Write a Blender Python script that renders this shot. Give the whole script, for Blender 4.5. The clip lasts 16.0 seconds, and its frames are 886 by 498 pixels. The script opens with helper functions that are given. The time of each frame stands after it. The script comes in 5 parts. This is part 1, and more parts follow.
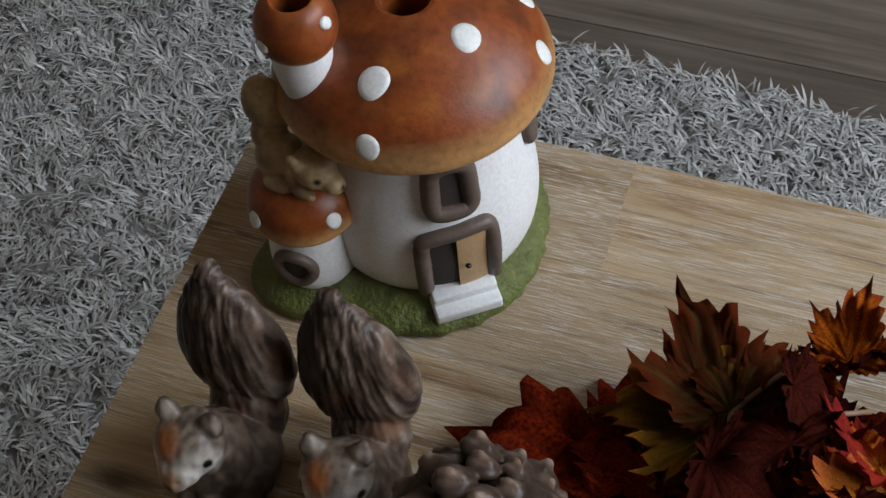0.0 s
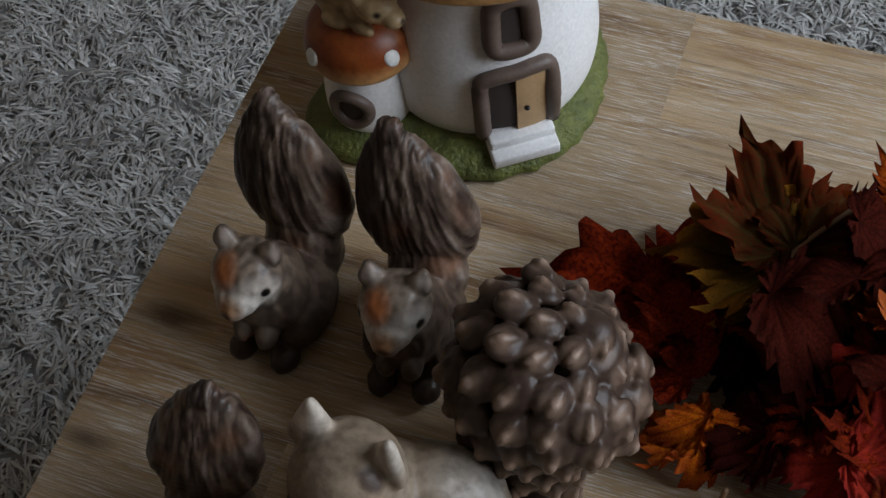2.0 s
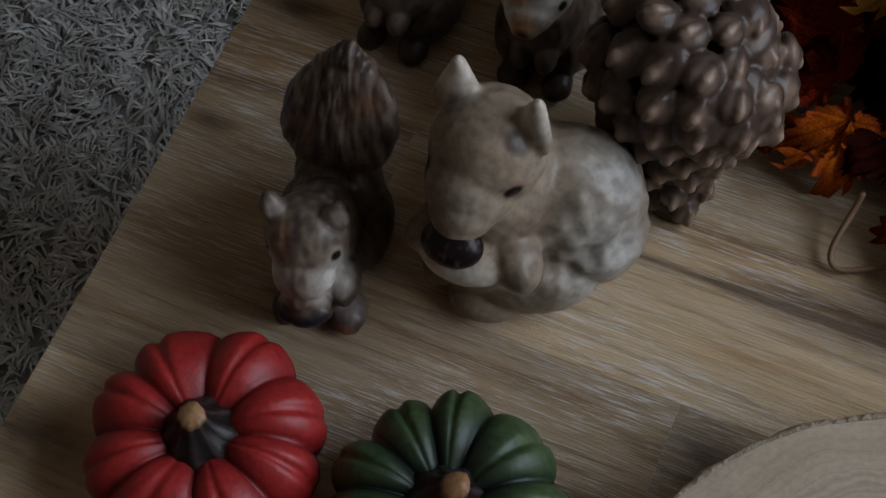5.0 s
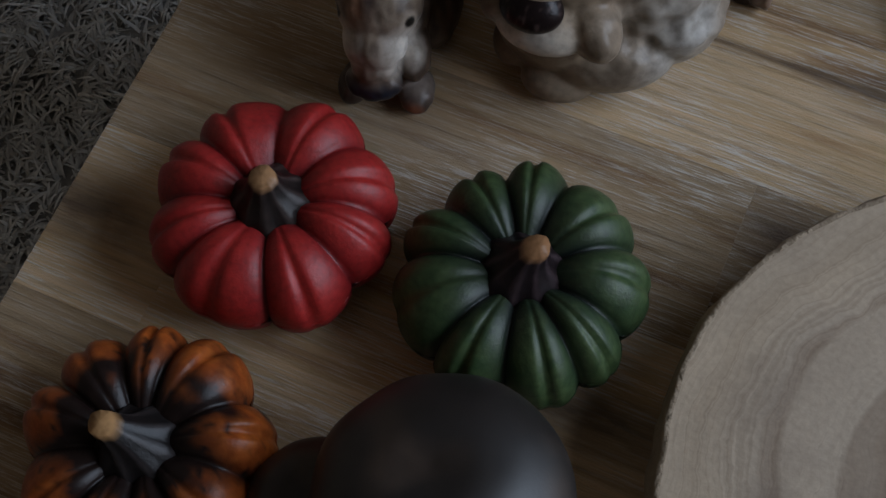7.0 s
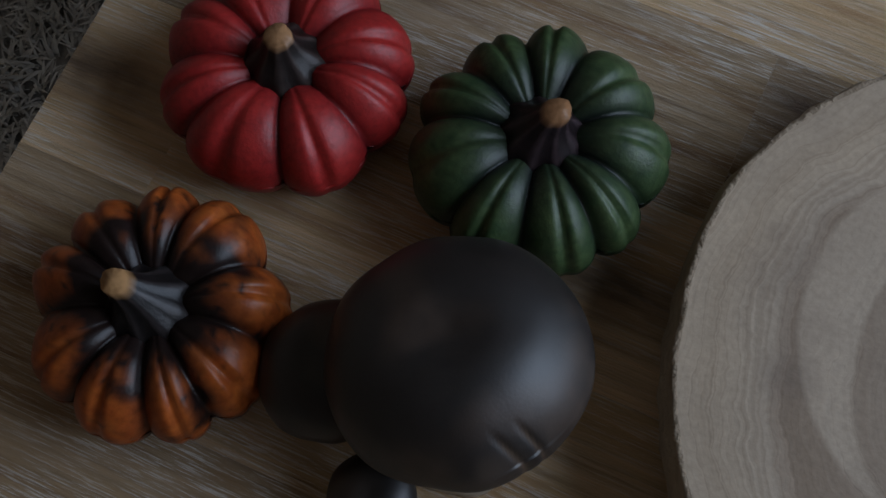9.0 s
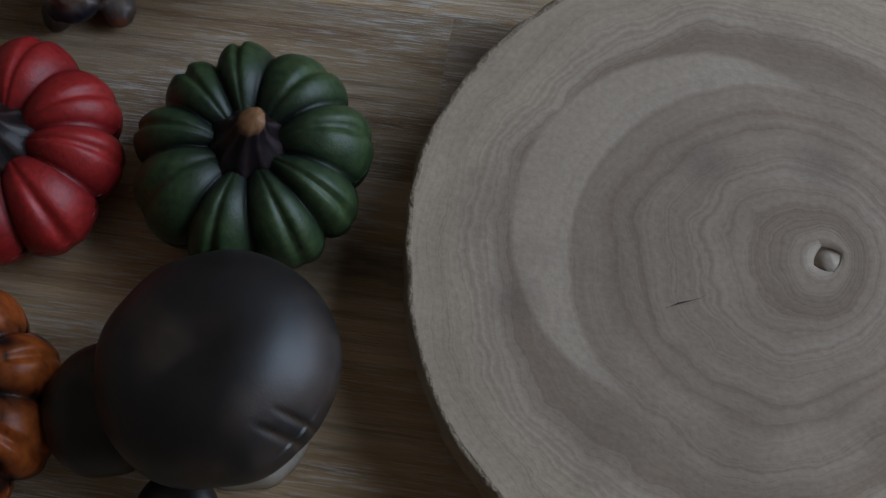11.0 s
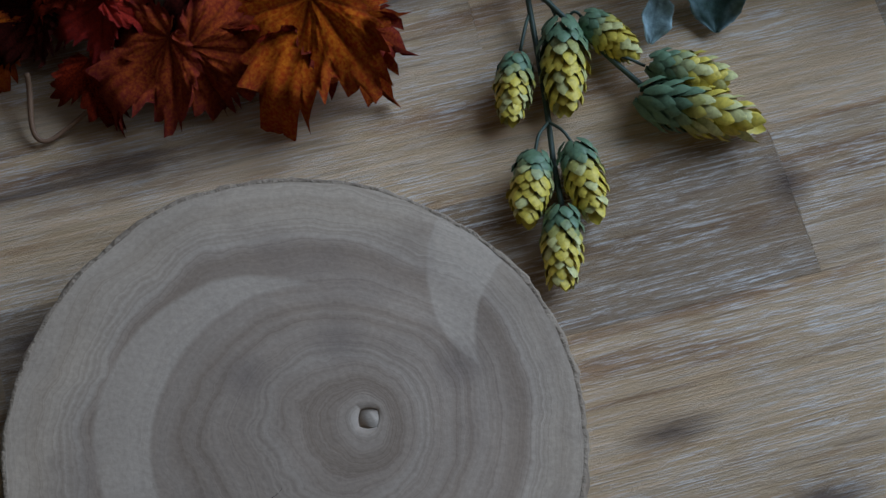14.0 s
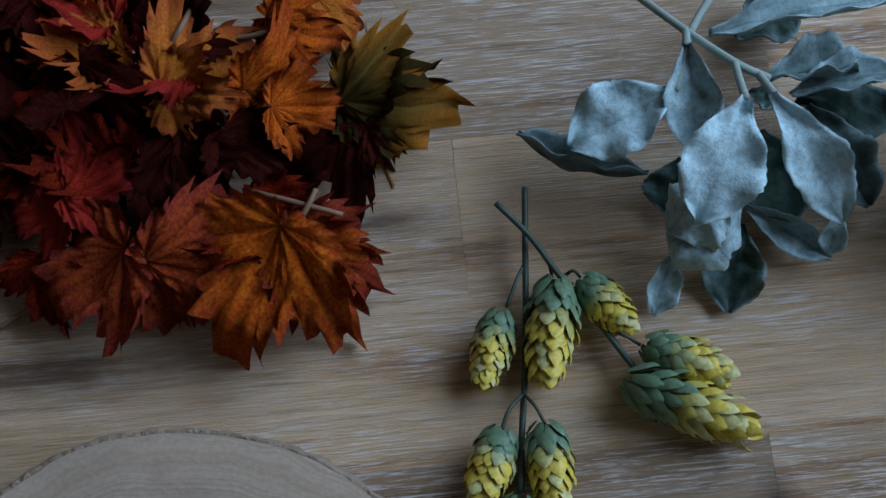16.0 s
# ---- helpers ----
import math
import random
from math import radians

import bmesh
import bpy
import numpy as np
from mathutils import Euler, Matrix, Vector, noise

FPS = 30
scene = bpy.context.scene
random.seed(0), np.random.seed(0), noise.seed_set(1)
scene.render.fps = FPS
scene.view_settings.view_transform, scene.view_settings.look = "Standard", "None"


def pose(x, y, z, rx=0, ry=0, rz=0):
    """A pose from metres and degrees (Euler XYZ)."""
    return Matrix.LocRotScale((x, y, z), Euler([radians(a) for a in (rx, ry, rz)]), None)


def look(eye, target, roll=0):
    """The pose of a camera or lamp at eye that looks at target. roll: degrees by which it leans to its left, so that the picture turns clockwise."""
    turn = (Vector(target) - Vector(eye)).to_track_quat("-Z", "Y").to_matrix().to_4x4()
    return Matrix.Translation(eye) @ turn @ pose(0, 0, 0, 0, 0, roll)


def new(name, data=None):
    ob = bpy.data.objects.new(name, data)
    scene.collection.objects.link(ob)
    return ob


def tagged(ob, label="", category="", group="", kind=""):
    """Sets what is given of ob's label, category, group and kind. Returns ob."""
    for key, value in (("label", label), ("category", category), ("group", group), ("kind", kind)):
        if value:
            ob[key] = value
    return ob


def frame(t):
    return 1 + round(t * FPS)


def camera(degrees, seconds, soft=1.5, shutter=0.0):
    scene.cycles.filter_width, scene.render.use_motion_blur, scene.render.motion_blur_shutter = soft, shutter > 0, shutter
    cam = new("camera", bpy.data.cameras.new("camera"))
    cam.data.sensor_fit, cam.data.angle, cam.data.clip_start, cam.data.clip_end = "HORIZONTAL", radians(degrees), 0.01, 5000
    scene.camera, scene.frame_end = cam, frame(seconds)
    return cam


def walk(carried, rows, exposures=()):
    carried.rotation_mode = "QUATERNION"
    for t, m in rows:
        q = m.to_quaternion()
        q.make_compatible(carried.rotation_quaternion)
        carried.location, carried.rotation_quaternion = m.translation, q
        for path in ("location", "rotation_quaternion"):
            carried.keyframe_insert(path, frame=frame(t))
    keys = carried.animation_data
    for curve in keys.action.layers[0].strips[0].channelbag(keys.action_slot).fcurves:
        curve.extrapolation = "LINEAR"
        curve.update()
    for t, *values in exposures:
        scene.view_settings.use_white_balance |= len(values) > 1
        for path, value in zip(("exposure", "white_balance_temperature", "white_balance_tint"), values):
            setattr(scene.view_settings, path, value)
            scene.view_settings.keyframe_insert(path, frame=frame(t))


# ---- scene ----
cam = camera(33.8, 16.0)
PATH = [
    (0, (-0.09, -0.034, 1.048), (-0.564, 1.032, -0.576), -6.2),
    (0.5, (-0.094, -0.04, 1.043), (-0.569, 1.015, -0.589), -5.9),
    (1, (-0.094, -0.05, 1.033), (-0.571, 0.978, -0.615), -6.5),
    (1.5, (-0.096, -0.056, 1.028), (-0.577, 0.935, -0.641), -7.2),
    (2, (-0.095, -0.065, 1.022), (-0.58, 0.905, -0.658), -7.5),
    (2.5, (-0.098, -0.075, 1.012), (-0.587, 0.86, -0.687), -8.1),
    (3, (-0.103, -0.092, 1.001), (-0.591, 0.8, -0.721), -8.2),
    (3.5, (-0.107, -0.106, 0.994), (-0.591, 0.743, -0.751), -8.4),
    (4, (-0.111, -0.113, 0.988), (-0.593, 0.696, -0.776), -8.9),
    (4.2, (-0.111, -0.113, 0.988), (-0.596, 0.681, -0.782), -9.3),
    (6.5, (-0.121, -0.168, 0.964), (-0.567, 0.551, -0.849), -8.3),
    (7, (-0.123, -0.176, 0.953), (-0.558, 0.494, -0.881), -9.3),
    (7.5, (-0.125, -0.181, 0.95), (-0.54, 0.435, -0.907), -9.9),
    (8, (-0.129, -0.188, 0.947), (-0.519, 0.391, -0.927), -9.0),
    (8.2, (-0.131, -0.186, 0.946), (-0.514, 0.368, -0.937), -9.6),
    (10.5, (-0.101, -0.205, 0.935), (-0.38, 0.437, -0.938), -8.0),
    (11, (-0.072, -0.193, 0.973), (-0.288, 0.432, -0.915), -10.4),
    (11.5, (-0.04, -0.194, 1.047), (-0.123, 0.383, -0.866), -5.8),
    (12, (-0.03, -0.194, 1.093), (0.046, 0.384, -0.82), 4.3),
    (12.5, (-0.035, -0.194, 1.087), (0.073, 0.391, -0.822), 5.6),
    (13, (-0.036, -0.191, 1.072), (0.077, 0.402, -0.835), 3.6),
    (13.5, (-0.037, -0.179, 1.064), (0.131, 0.457, -0.824), 3.0),
    (14, (-0.013, -0.155, 1.068), (0.201, 0.495, -0.812), 3.5),
    (14.5, (0.042, -0.106, 1.067), (0.234, 0.537, -0.817), 3.2),
    (15, (0.069, -0.084, 1.062), (0.219, 0.571, -0.821), 2.4),
    (15.5, (0.075, -0.059, 1.06), (0.211, 0.584, -0.829), 3.1),
    (16, (0.068, -0.033, 1.053), (0.145, 0.613, -0.838), 1.0),
]
EXPOSURES = [(0.0, 0.06, 6800, 16), (1.5, -0.05, 6750, 16), (3.0, -0.27, 6650, 15), (7.5, -0.45, 6150, 16), (10.5, -0.54, 5900, 15), (11.5, -0.50, 5850, 15), (12.5, -0.45, 5550, 14), (14.0, -0.48, 5450, 14), (16.0, -0.55, 5350, 14)]
walk(cam, [(t, look(eye, target, roll)) for t, eye, target, roll in PATH], EXPOSURES)


# ---------------------------------------------------------------- light
world = bpy.data.worlds.new("world")
scene.world = world
world.use_nodes = True
wn = world.node_tree
sky = wn.nodes.new("ShaderNodeTexSky")
sky.sky_type, sky.sun_disc, sky.sun_elevation, sky.sun_rotation = "NISHITA", False, radians(30), radians(90)
wn.links.new(sky.outputs["Color"], wn.nodes["Background"].inputs["Color"])
wn.nodes["Background"].inputs["Strength"].default_value = 0.08


def area(name, m, sx, sy, power, color):
    data = bpy.data.lights.new(name, "AREA")
    data.shape, data.size, data.size_y, data.energy, data.color = "RECTANGLE", sx, sy, power, color
    ob = new(name, data)
    ob.matrix_world = m
    return ob


# daylight that falls in through the window beside the table
area("window_daylight", look((1.27, 0.62, 1.45), (-0.1, 0.25, 0.45)), 1.55, 1.25, 41.0, (0.72, 0.87, 1.0))


# ---------------------------------------------------------------- materials
def material(name):
    m = bpy.data.materials.new(name)
    m.use_nodes = True
    return m, m.node_tree, m.node_tree.nodes["Principled BSDF"]


def node(nt, kind, **inputs):
    n = nt.nodes.new("ShaderNode" + kind)
    for k, v in inputs.items():
        k = k.replace("_", " ")
        if isinstance(v, bpy.types.NodeSocket):
            nt.links.new(v, n.inputs[k])
        else:
            n.inputs[k].default_value = v
    return n


def coords(nt, scale=(1, 1, 1), world_space=False):
    src = nt.nodes.new("ShaderNodeNewGeometry").outputs["Position"] if world_space else nt.nodes.new("ShaderNodeTexCoord").outputs["Object"]
    mp = nt.nodes.new("ShaderNodeMapping")
    mp.inputs["Scale"].default_value = scale
    nt.links.new(src, mp.inputs["Vector"])
    return mp.outputs["Vector"]


def ramp(nt, fac, stops):
    r = nt.nodes.new("ShaderNodeValToRGB")
    els = r.color_ramp.elements
    while len(els) < len(stops):
        els.new(0.5)
    for e, (p, c) in zip(els, stops):
        e.position, e.color = p, (*c, 1)
    nt.links.new(fac, r.inputs["Fac"])
    return r.outputs["Color"]


def mix(nt, fac, a, b, mode="MIX"):
    n = nt.nodes.new("ShaderNodeMix")
    n.data_type, n.blend_type = "RGBA", mode
    for i, v in ((0, fac), (6, a), (7, b)):
        if isinstance(v, bpy.types.NodeSocket):
            nt.links.new(v, n.inputs[i])
        else:
            n.inputs[i].default_value = v if i == 0 else (*v, 1)
    return n.outputs[2]


def noise_fac(nt, vec, scale, detail=4, rough=0.55):
    n = node(nt, "TexNoise", Vector=vec, Scale=scale, Detail=detail, Roughness=rough)
    return n.outputs["Fac"]


def math_node(nt, op, a, b=0.0):
    n = nt.nodes.new("ShaderNodeMath")
    n.operation = op
    for i, v in enumerate((a, b)):
        if isinstance(v, bpy.types.NodeSocket):
            nt.links.new(v, n.inputs[i])
        else:
            n.inputs[i].default_value = v
    return n.outputs[0]


def bump(nt, bsdf, height, strength=0.3, distance=0.001):
    b = node(nt, "Bump", Strength=strength, Distance=distance, Height=height)
    nt.links.new(b.outputs["Normal"], bsdf.inputs["Normal"])


def finish(nt, bsdf, color, rough=0.5, coat=0.0, spec=0.5):
    nt.links.new(color, bsdf.inputs["Base Color"])
    if isinstance(rough, bpy.types.NodeSocket):
        nt.links.new(rough, bsdf.inputs["Roughness"])
    else:
        bsdf.inputs["Roughness"].default_value = rough
    bsdf.inputs["Coat Weight"].default_value = coat
    bsdf.inputs["Specular IOR Level"].default_value = spec


def mottled(name, a, b, scale, rough=0.5, bumped=0.15, fine=600, coat=0.0, spec=0.5, dist=0.0006):
    """A plain surface with stains at one scale and grain at another."""
    m, nt, bsdf = material(name)
    v = coords(nt)
    c = mix(nt, noise_fac(nt, v, scale, 5), a, b)
    g = noise_fac(nt, v, fine, 3)
    c = mix(nt, 0.25, c, ramp(nt, g, [(0.3, (0.55, 0.55, 0.55)), (0.7, (1.25, 1.25, 1.25))]), "MULTIPLY")
    finish(nt, bsdf, c, rough, coat, spec)
    bump(nt, bsdf, g, bumped, dist)
    return m


def tinted(name, rough=0.5, coat=0.0, scale=250, spec=0.5, strength=0.2):
    """A surface coloured point by point (the attribute tint), painted-in shade included."""
    m, nt, bsdf = material(name)
    v = coords(nt)
    at = nt.nodes.new("ShaderNodeAttribute")
    at.attribute_name = "tint"
    g = noise_fac(nt, v, scale, 5)
    c = mix(nt, 0.55, at.outputs["Color"], ramp(nt, g, [(0.3, (0.52, 0.49, 0.46)), (0.52, (1.0, 1.0, 1.0)), (0.7, (1.3, 1.28, 1.25))]), "MULTIPLY")
    finish(nt, bsdf, c, rough, coat, spec)
    bump(nt, bsdf, noise_fac(nt, v, 900, 3), strength, 0.0005)
    return m


KNOTS_AND_PATCHES = [(0.131, -0.047, 0.020, 0.007), (-0.366, 0.192, 0.016, 0.008), (-0.376, 0.125, 0.012, 0.005), (0.068, 0.188, 0.028, 0.008), (0.187, -0.092, 0.020, 0.008),
         (-0.376, -0.030, 0.040, 0.016), (0.219, 0.050, 0.010, 0.012), (-0.163, -0.031, 0.034, 0.014), (-0.075, 0.134, 0.060, 0.012), (-0.140, 0.132, 0.090, 0.0022), (-0.125, 0.060, 0.018, 0.012)]


def tabletop_wood():
    m, nt, bsdf = material("whitewashed_acacia")
    v = coords(nt, (1, 1, 1), True)
    info = nt.nodes.new("ShaderNodeObjectInfo")
    shift = nt.nodes.new("ShaderNodeVectorMath")
    shift.operation = "ADD"
    comb = nt.nodes.new("ShaderNodeCombineXYZ")
    nt.links.new(math_node(nt, "MULTIPLY", info.outputs["Random"], 17.0), comb.inputs["X"])
    nt.links.new(math_node(nt, "MULTIPLY", info.outputs["Random"], 5.0), comb.inputs["Z"])
    nt.links.new(v, shift.inputs[0])
    nt.links.new(comb.outputs[0], shift.inputs[1])
    s = shift.outputs[0]

    def stretched(sx, sy, sz):
        mp = nt.nodes.new("ShaderNodeMapping")
        mp.inputs["Scale"].default_value = (sx, sy, sz)
        nt.links.new(s, mp.inputs["Vector"])
        return mp.outputs["Vector"]

    broad = noise_fac(nt, stretched(5, 55, 55), 1.0, 4, 0.6)
    grain = noise_fac(nt, stretched(16, 330, 330), 1.0, 4, 0.65)
    streak = noise_fac(nt, stretched(55, 1250, 1250), 1.0, 5, 0.7)
    base = ramp(nt, broad, [(0.28, (0.20, 0.112, 0.056)), (0.38, (0.37, 0.225, 0.112)), (0.45, (0.49, 0.335, 0.185)), (0.60, (0.55, 0.40, 0.25)), (0.73, (0.33, 0.205, 0.112))])
    tone = ramp(nt, info.outputs["Random"], [(0.0, (0.62, 0.60, 0.58)), (0.35, (0.92, 0.91, 0.89)), (0.7, (1.1, 1.08, 1.03)), (1.0, (1.32, 1.3, 1.25))])
    c = mix(nt, 1.0, base, tone, "MULTIPLY")
    c = mix(nt, 0.75, c, ramp(nt, grain, [(0.30, (0.52, 0.47, 0.42)), (0.42, (0.94, 0.94, 0.93)), (0.68, (1.24, 1.22, 1.2))]), "MULTIPLY")
    lime = ramp(nt, streak, [(0.51, (0, 0, 0)), (0.61, (0.95, 0.95, 0.95))])
    patch = ramp(nt, noise_fac(nt, stretched(9, 25, 25), 1.0, 3), [(0.36, (0.16, 0.16, 0.16)), (0.62, (0.85, 0.85, 0.85))])
    c = mix(nt, mix(nt, 1.0, lime, patch, "MULTIPLY"), c, (0.84, 0.80, 0.74))
    # knots, dark grain streaks and dark patches, each with a dark halo
    total = None
    for x, y, rx, ry in KNOTS_AND_PATCHES:
        mp = nt.nodes.new("ShaderNodeMapping")
        mp.vector_type = "POINT"
        mp.inputs["Location"].default_value = (-x / rx, -y / ry, 0)
        mp.inputs["Scale"].default_value = (1 / rx, 1 / ry, 0)
        nt.links.new(v, mp.inputs["Vector"])
        d = nt.nodes.new("ShaderNodeVectorMath")
        d.operation = "LENGTH"
        nt.links.new(mp.outputs[0], d.inputs[0])
        near = math_node(nt, "MAXIMUM", math_node(nt, "SUBTRACT", 1.35, d.outputs["Value"]), 0.0)
        total = near if total is None else math_node(nt, "ADD", total, near)
    total = math_node(nt, "MULTIPLY", total, math_node(nt, "ADD", noise_fac(nt, stretched(60, 200, 200), 1.0, 4), 0.15))
    c = mix(nt, math_node(nt, "MINIMUM", total, 0.8), c, (0.075, 0.042, 0.026))
    rough = math_node(nt, "ADD", math_node(nt, "MULTIPLY", grain, 0.25), 0.36)
    finish(nt, bsdf, c, rough, 0.0, 0.45)
    bump(nt, bsdf, math_node(nt, "ADD", grain, math_node(nt, "MULTIPLY", streak, 1.8)), 0.8, 0.001)
    return m


def floor_wood():
    m, nt, bsdf = material("grey_oak_laminate")
    v = coords(nt, (1, 1, 1), True)
    info = nt.nodes.new("ShaderNodeObjectInfo")
    mp = nt.nodes.new("ShaderNodeMapping")
    mp.inputs["Scale"].default_value = (3, 60, 60)
    nt.links.new(v, mp.inputs["Vector"])
    nt.links.new(math_node(nt, "MULTIPLY", info.outputs["Random"], 9.0), mp.inputs["Location"])
    g = noise_fac(nt, mp.outputs[0], 1.0, 6, 0.65)
    c = ramp(nt, g, [(0.3, (0.09, 0.068, 0.052)), (0.5, (0.16, 0.125, 0.1)), (0.72, (0.24, 0.2, 0.165))])
    c = mix(nt, 0.8, c, ramp(nt, info.outputs["Random"], [(0, (0.75, 0.75, 0.75)), (1, (1.15, 1.15, 1.15))]), "MULTIPLY")
    finish(nt, bsdf, c, 0.4)
    bump(nt, bsdf, g, 0.15, 0.001)
    return m


def slice_face():
    m, nt, bsdf = material("sawn_wood_slice")
    v = coords(nt)
    at = nt.nodes.new("ShaderNodeAttribute")
    at.attribute_name = "ring"
    u = at.outputs["Fac"]
    wob = noise_fac(nt, v, 13, 5)
    r = math_node(nt, "ADD", u, math_node(nt, "MULTIPLY", wob, 0.26))

    def bands(freq, seed):
        comb = nt.nodes.new("ShaderNodeCombineXYZ")
        nt.links.new(math_node(nt, "MULTIPLY", r, freq), comb.inputs["X"])
        comb.inputs["Y"].default_value = seed
        return noise_fac(nt, comb.outputs[0], 1.0, 3, 0.6)

    wide, thin = bands(9, 3.1), bands(42, 7.7)
    c = ramp(nt, wide, [(0.30, (0.28, 0.205, 0.142)), (0.5, (0.37, 0.284, 0.208)), (0.68, (0.42, 0.333, 0.250))])
    c = mix(nt, 0.28, c, ramp(nt, thin, [(0.30, (0.58, 0.53, 0.48)), (0.5, (1.0, 1.0, 1.0)), (0.72, (1.15, 1.15, 1.15))]), "MULTIPLY")
    # pale sapwood towards the bark, pale pith
    c = mix(nt, ramp(nt, r, [(0.88, (0, 0, 0)), (1.08, (0.5, 0.5, 0.5))]), c, (0.54, 0.43, 0.31))
    c = mix(nt, ramp(nt, r, [(0.08, (0.75, 0.75, 0.75)), (0.17, (0, 0, 0))]), c, (0.58, 0.52, 0.44))
    lines = bands(26, 15.3)
    c = mix(nt, 0.5, c, ramp(nt, lines, [(0.40, (1.0, 1.0, 1.0)), (0.435, (0.72, 0.69, 0.66)), (0.455, (0.74, 0.71, 0.68)), (0.49, (1.0, 1.0, 1.0)), (0.60, (1.0, 1.0, 1.0)), (0.63, (0.84, 0.82, 0.80)), (0.66, (1.0, 1.0, 1.0))]), "MULTIPLY")

    def disc(x, y, r, soft=0.03):
        d = nt.nodes.new("ShaderNodeVectorMath")
        d.operation = "DISTANCE"
        nt.links.new(v, d.inputs[0])
        d.inputs[1].default_value = (x, y, 0.038)
        q = math_node(nt, "ADD", math_node(nt, "DIVIDE", d.outputs["Value"], r), math_node(nt, "MULTIPLY", math_node(nt, "SUBTRACT", wob, 0.5), 0.14))
        return ramp(nt, q, [(1.0 - soft, (1, 1, 1)), (1.0, (0, 0, 0))])
    # crescents left by the saw, paler than the rest, and grey smudges
    blot = noise_fac(nt, v, 15, 1.2, 0.3)
    c = mix(nt, 0.5, c, ramp(nt, blot, [(0.40, (0.78, 0.77, 0.76)), (0.47, (0.97, 0.97, 0.97)), (0.545, (1.0, 1.0, 1.0)), (0.60, (1.16, 1.15, 1.13))]), "MULTIPLY")
    for a, b in (((-0.043, 0.006, 0.068), (-0.020, -0.004, 0.069)), ((0.086, 0.045, 0.050), (0.100, 0.012, 0.050))):
        crescent = mix(nt, 1.0, disc(*a), mix(nt, 1.0, (1, 1, 1), disc(*b), "DIFFERENCE"), "MULTIPLY")
        c = mix(nt, math_node(nt, "MULTIPLY", crescent, 0.55), c, (0.56, 0.455, 0.345))
    for x, y, r in ((0.042, 0.012, 0.013), (-0.004, 0.036, 0.015), (-0.105, -0.030, 0.012), (-0.045, 0.030, 0.012)):
        c = mix(nt, math_node(nt, "MULTIPLY", disc(x, y, r, 0.9), 0.5), c, (0.19, 0.145, 0.115))
    st = ramp(nt, noise_fac(nt, v, 22, 4), [(0.54, (0, 0, 0)), (0.72, (0.4, 0.4, 0.4))])
    c = mix(nt, st, c, (0.2, 0.15, 0.115))
    fine = noise_fac(nt, v, 420, 4)
    c = mix(nt, 0.2, c, ramp(nt, fine, [(0.32, (0.55, 0.54, 0.53)), (0.68, (1.25, 1.25, 1.25))]), "MULTIPLY")
    finish(nt, bsdf, c, 0.7, 0, 0.3)
    bump(nt, bsdf, math_node(nt, "ADD", thin, fine), 0.25, 0.0008)
    return m


def leaf_material(name, a, b, edge, vein):
    m, nt, bsdf = material(name)
    v = coords(nt)
    at, ed = nt.nodes.new("ShaderNodeAttribute"), nt.nodes.new("ShaderNodeAttribute")
    at.attribute_name, ed.attribute_name = "vein", "rim"
    big = noise_fac(nt, v, 38, 3)
    c = mix(nt, ramp(nt, big, [(0.36, (0, 0, 0)), (0.62, (1, 1, 1))]), a, b)
    c = mix(nt, math_node(nt, "MULTIPLY", ed.outputs["Fac"], math_node(nt, "ADD", noise_fac(nt, v, 60, 3), 0.1)), c, edge)
    c = mix(nt, math_node(nt, "MULTIPLY", at.outputs["Fac"], 0.7), c, vein)
    f = noise_fac(nt, v, 420, 4)
    c = mix(nt, 0.6, c, ramp(nt, f, [(0.3, (0.55, 0.5, 0.5)), (0.7, (1.25, 1.25, 1.2))]), "MULTIPLY")
    finish(nt, bsdf, c, 0.8, 0, 0.0)
    bump(nt, bsdf, math_node(nt, "ADD", f, math_node(nt, "MULTIPLY", at.outputs["Fac"], -1.5)), 0.4, 0.0012)
    return m


WOOD, LAMINATE, SLICE = tabletop_wood(), floor_wood(), slice_face()
PLASTER = mottled("warm_sand_plaster", (0.52, 0.43, 0.33), (0.57, 0.475, 0.37), 3, 0.8, 0.2, 90, dist=0.002)
WHITE_FRAME = mottled("white_lacquer", (0.75, 0.75, 0.74), (0.82, 0.82, 0.81), 5, 0.35)
BARK = mottled("pale_bark", (0.42, 0.33, 0.23), (0.20, 0.14, 0.09), 70, 0.85, 0.8, 260, dist=0.003)
WHITE_CERAMIC = mottled("white_ceramic", (0.78, 0.77, 0.76), (0.86, 0.85, 0.84), 40, 0.42, 0.12, 500)
BROWN_TRIM = mottled("brown_painted_ceramic", (0.085, 0.055, 0.042), (0.15, 0.105, 0.082), 90, 0.5, 0.3, 500)
MOSS = mottled("moss_green_paint", (0.23, 0.25, 0.05), (0.020, 0.036, 0.014), 120, 0.6, 0.9, 420, dist=0.002)
# near-black colour that stands for the shade inside openings and vent
DARK_HOLE = mottled("unlit_clay", (0.03, 0.022, 0.018), (0.05, 0.035, 0.028), 60, 0.8)
DOOR_WOOD = mottled("ochre_painted_door", (0.42, 0.25, 0.115), (0.55, 0.36, 0.19), 80, 0.5)
SPOT = mottled("white_spot_paint", (0.78, 0.78, 0.74), (0.85, 0.85, 0.82), 120, 0.4)
BLACK = mottled("black_gloss_paint", (0.008, 0.007, 0.007), (0.015, 0.012, 0.012), 200, 0.15)
CERAMIC = tinted("painted_ceramic", 0.36, 0.0, 260, 0.4)
GLAZED = tinted("glazed_ceramic", 0.32, 0.0, 260, 0.22)
MATT = tinted("matt_painted_clay", 0.46, 0.0, 420, 0.4, 0.3)
TWIG = mottled("tan_wire_stem", (0.30, 0.18, 0.10), (0.18, 0.09, 0.045), 60, 0.6)
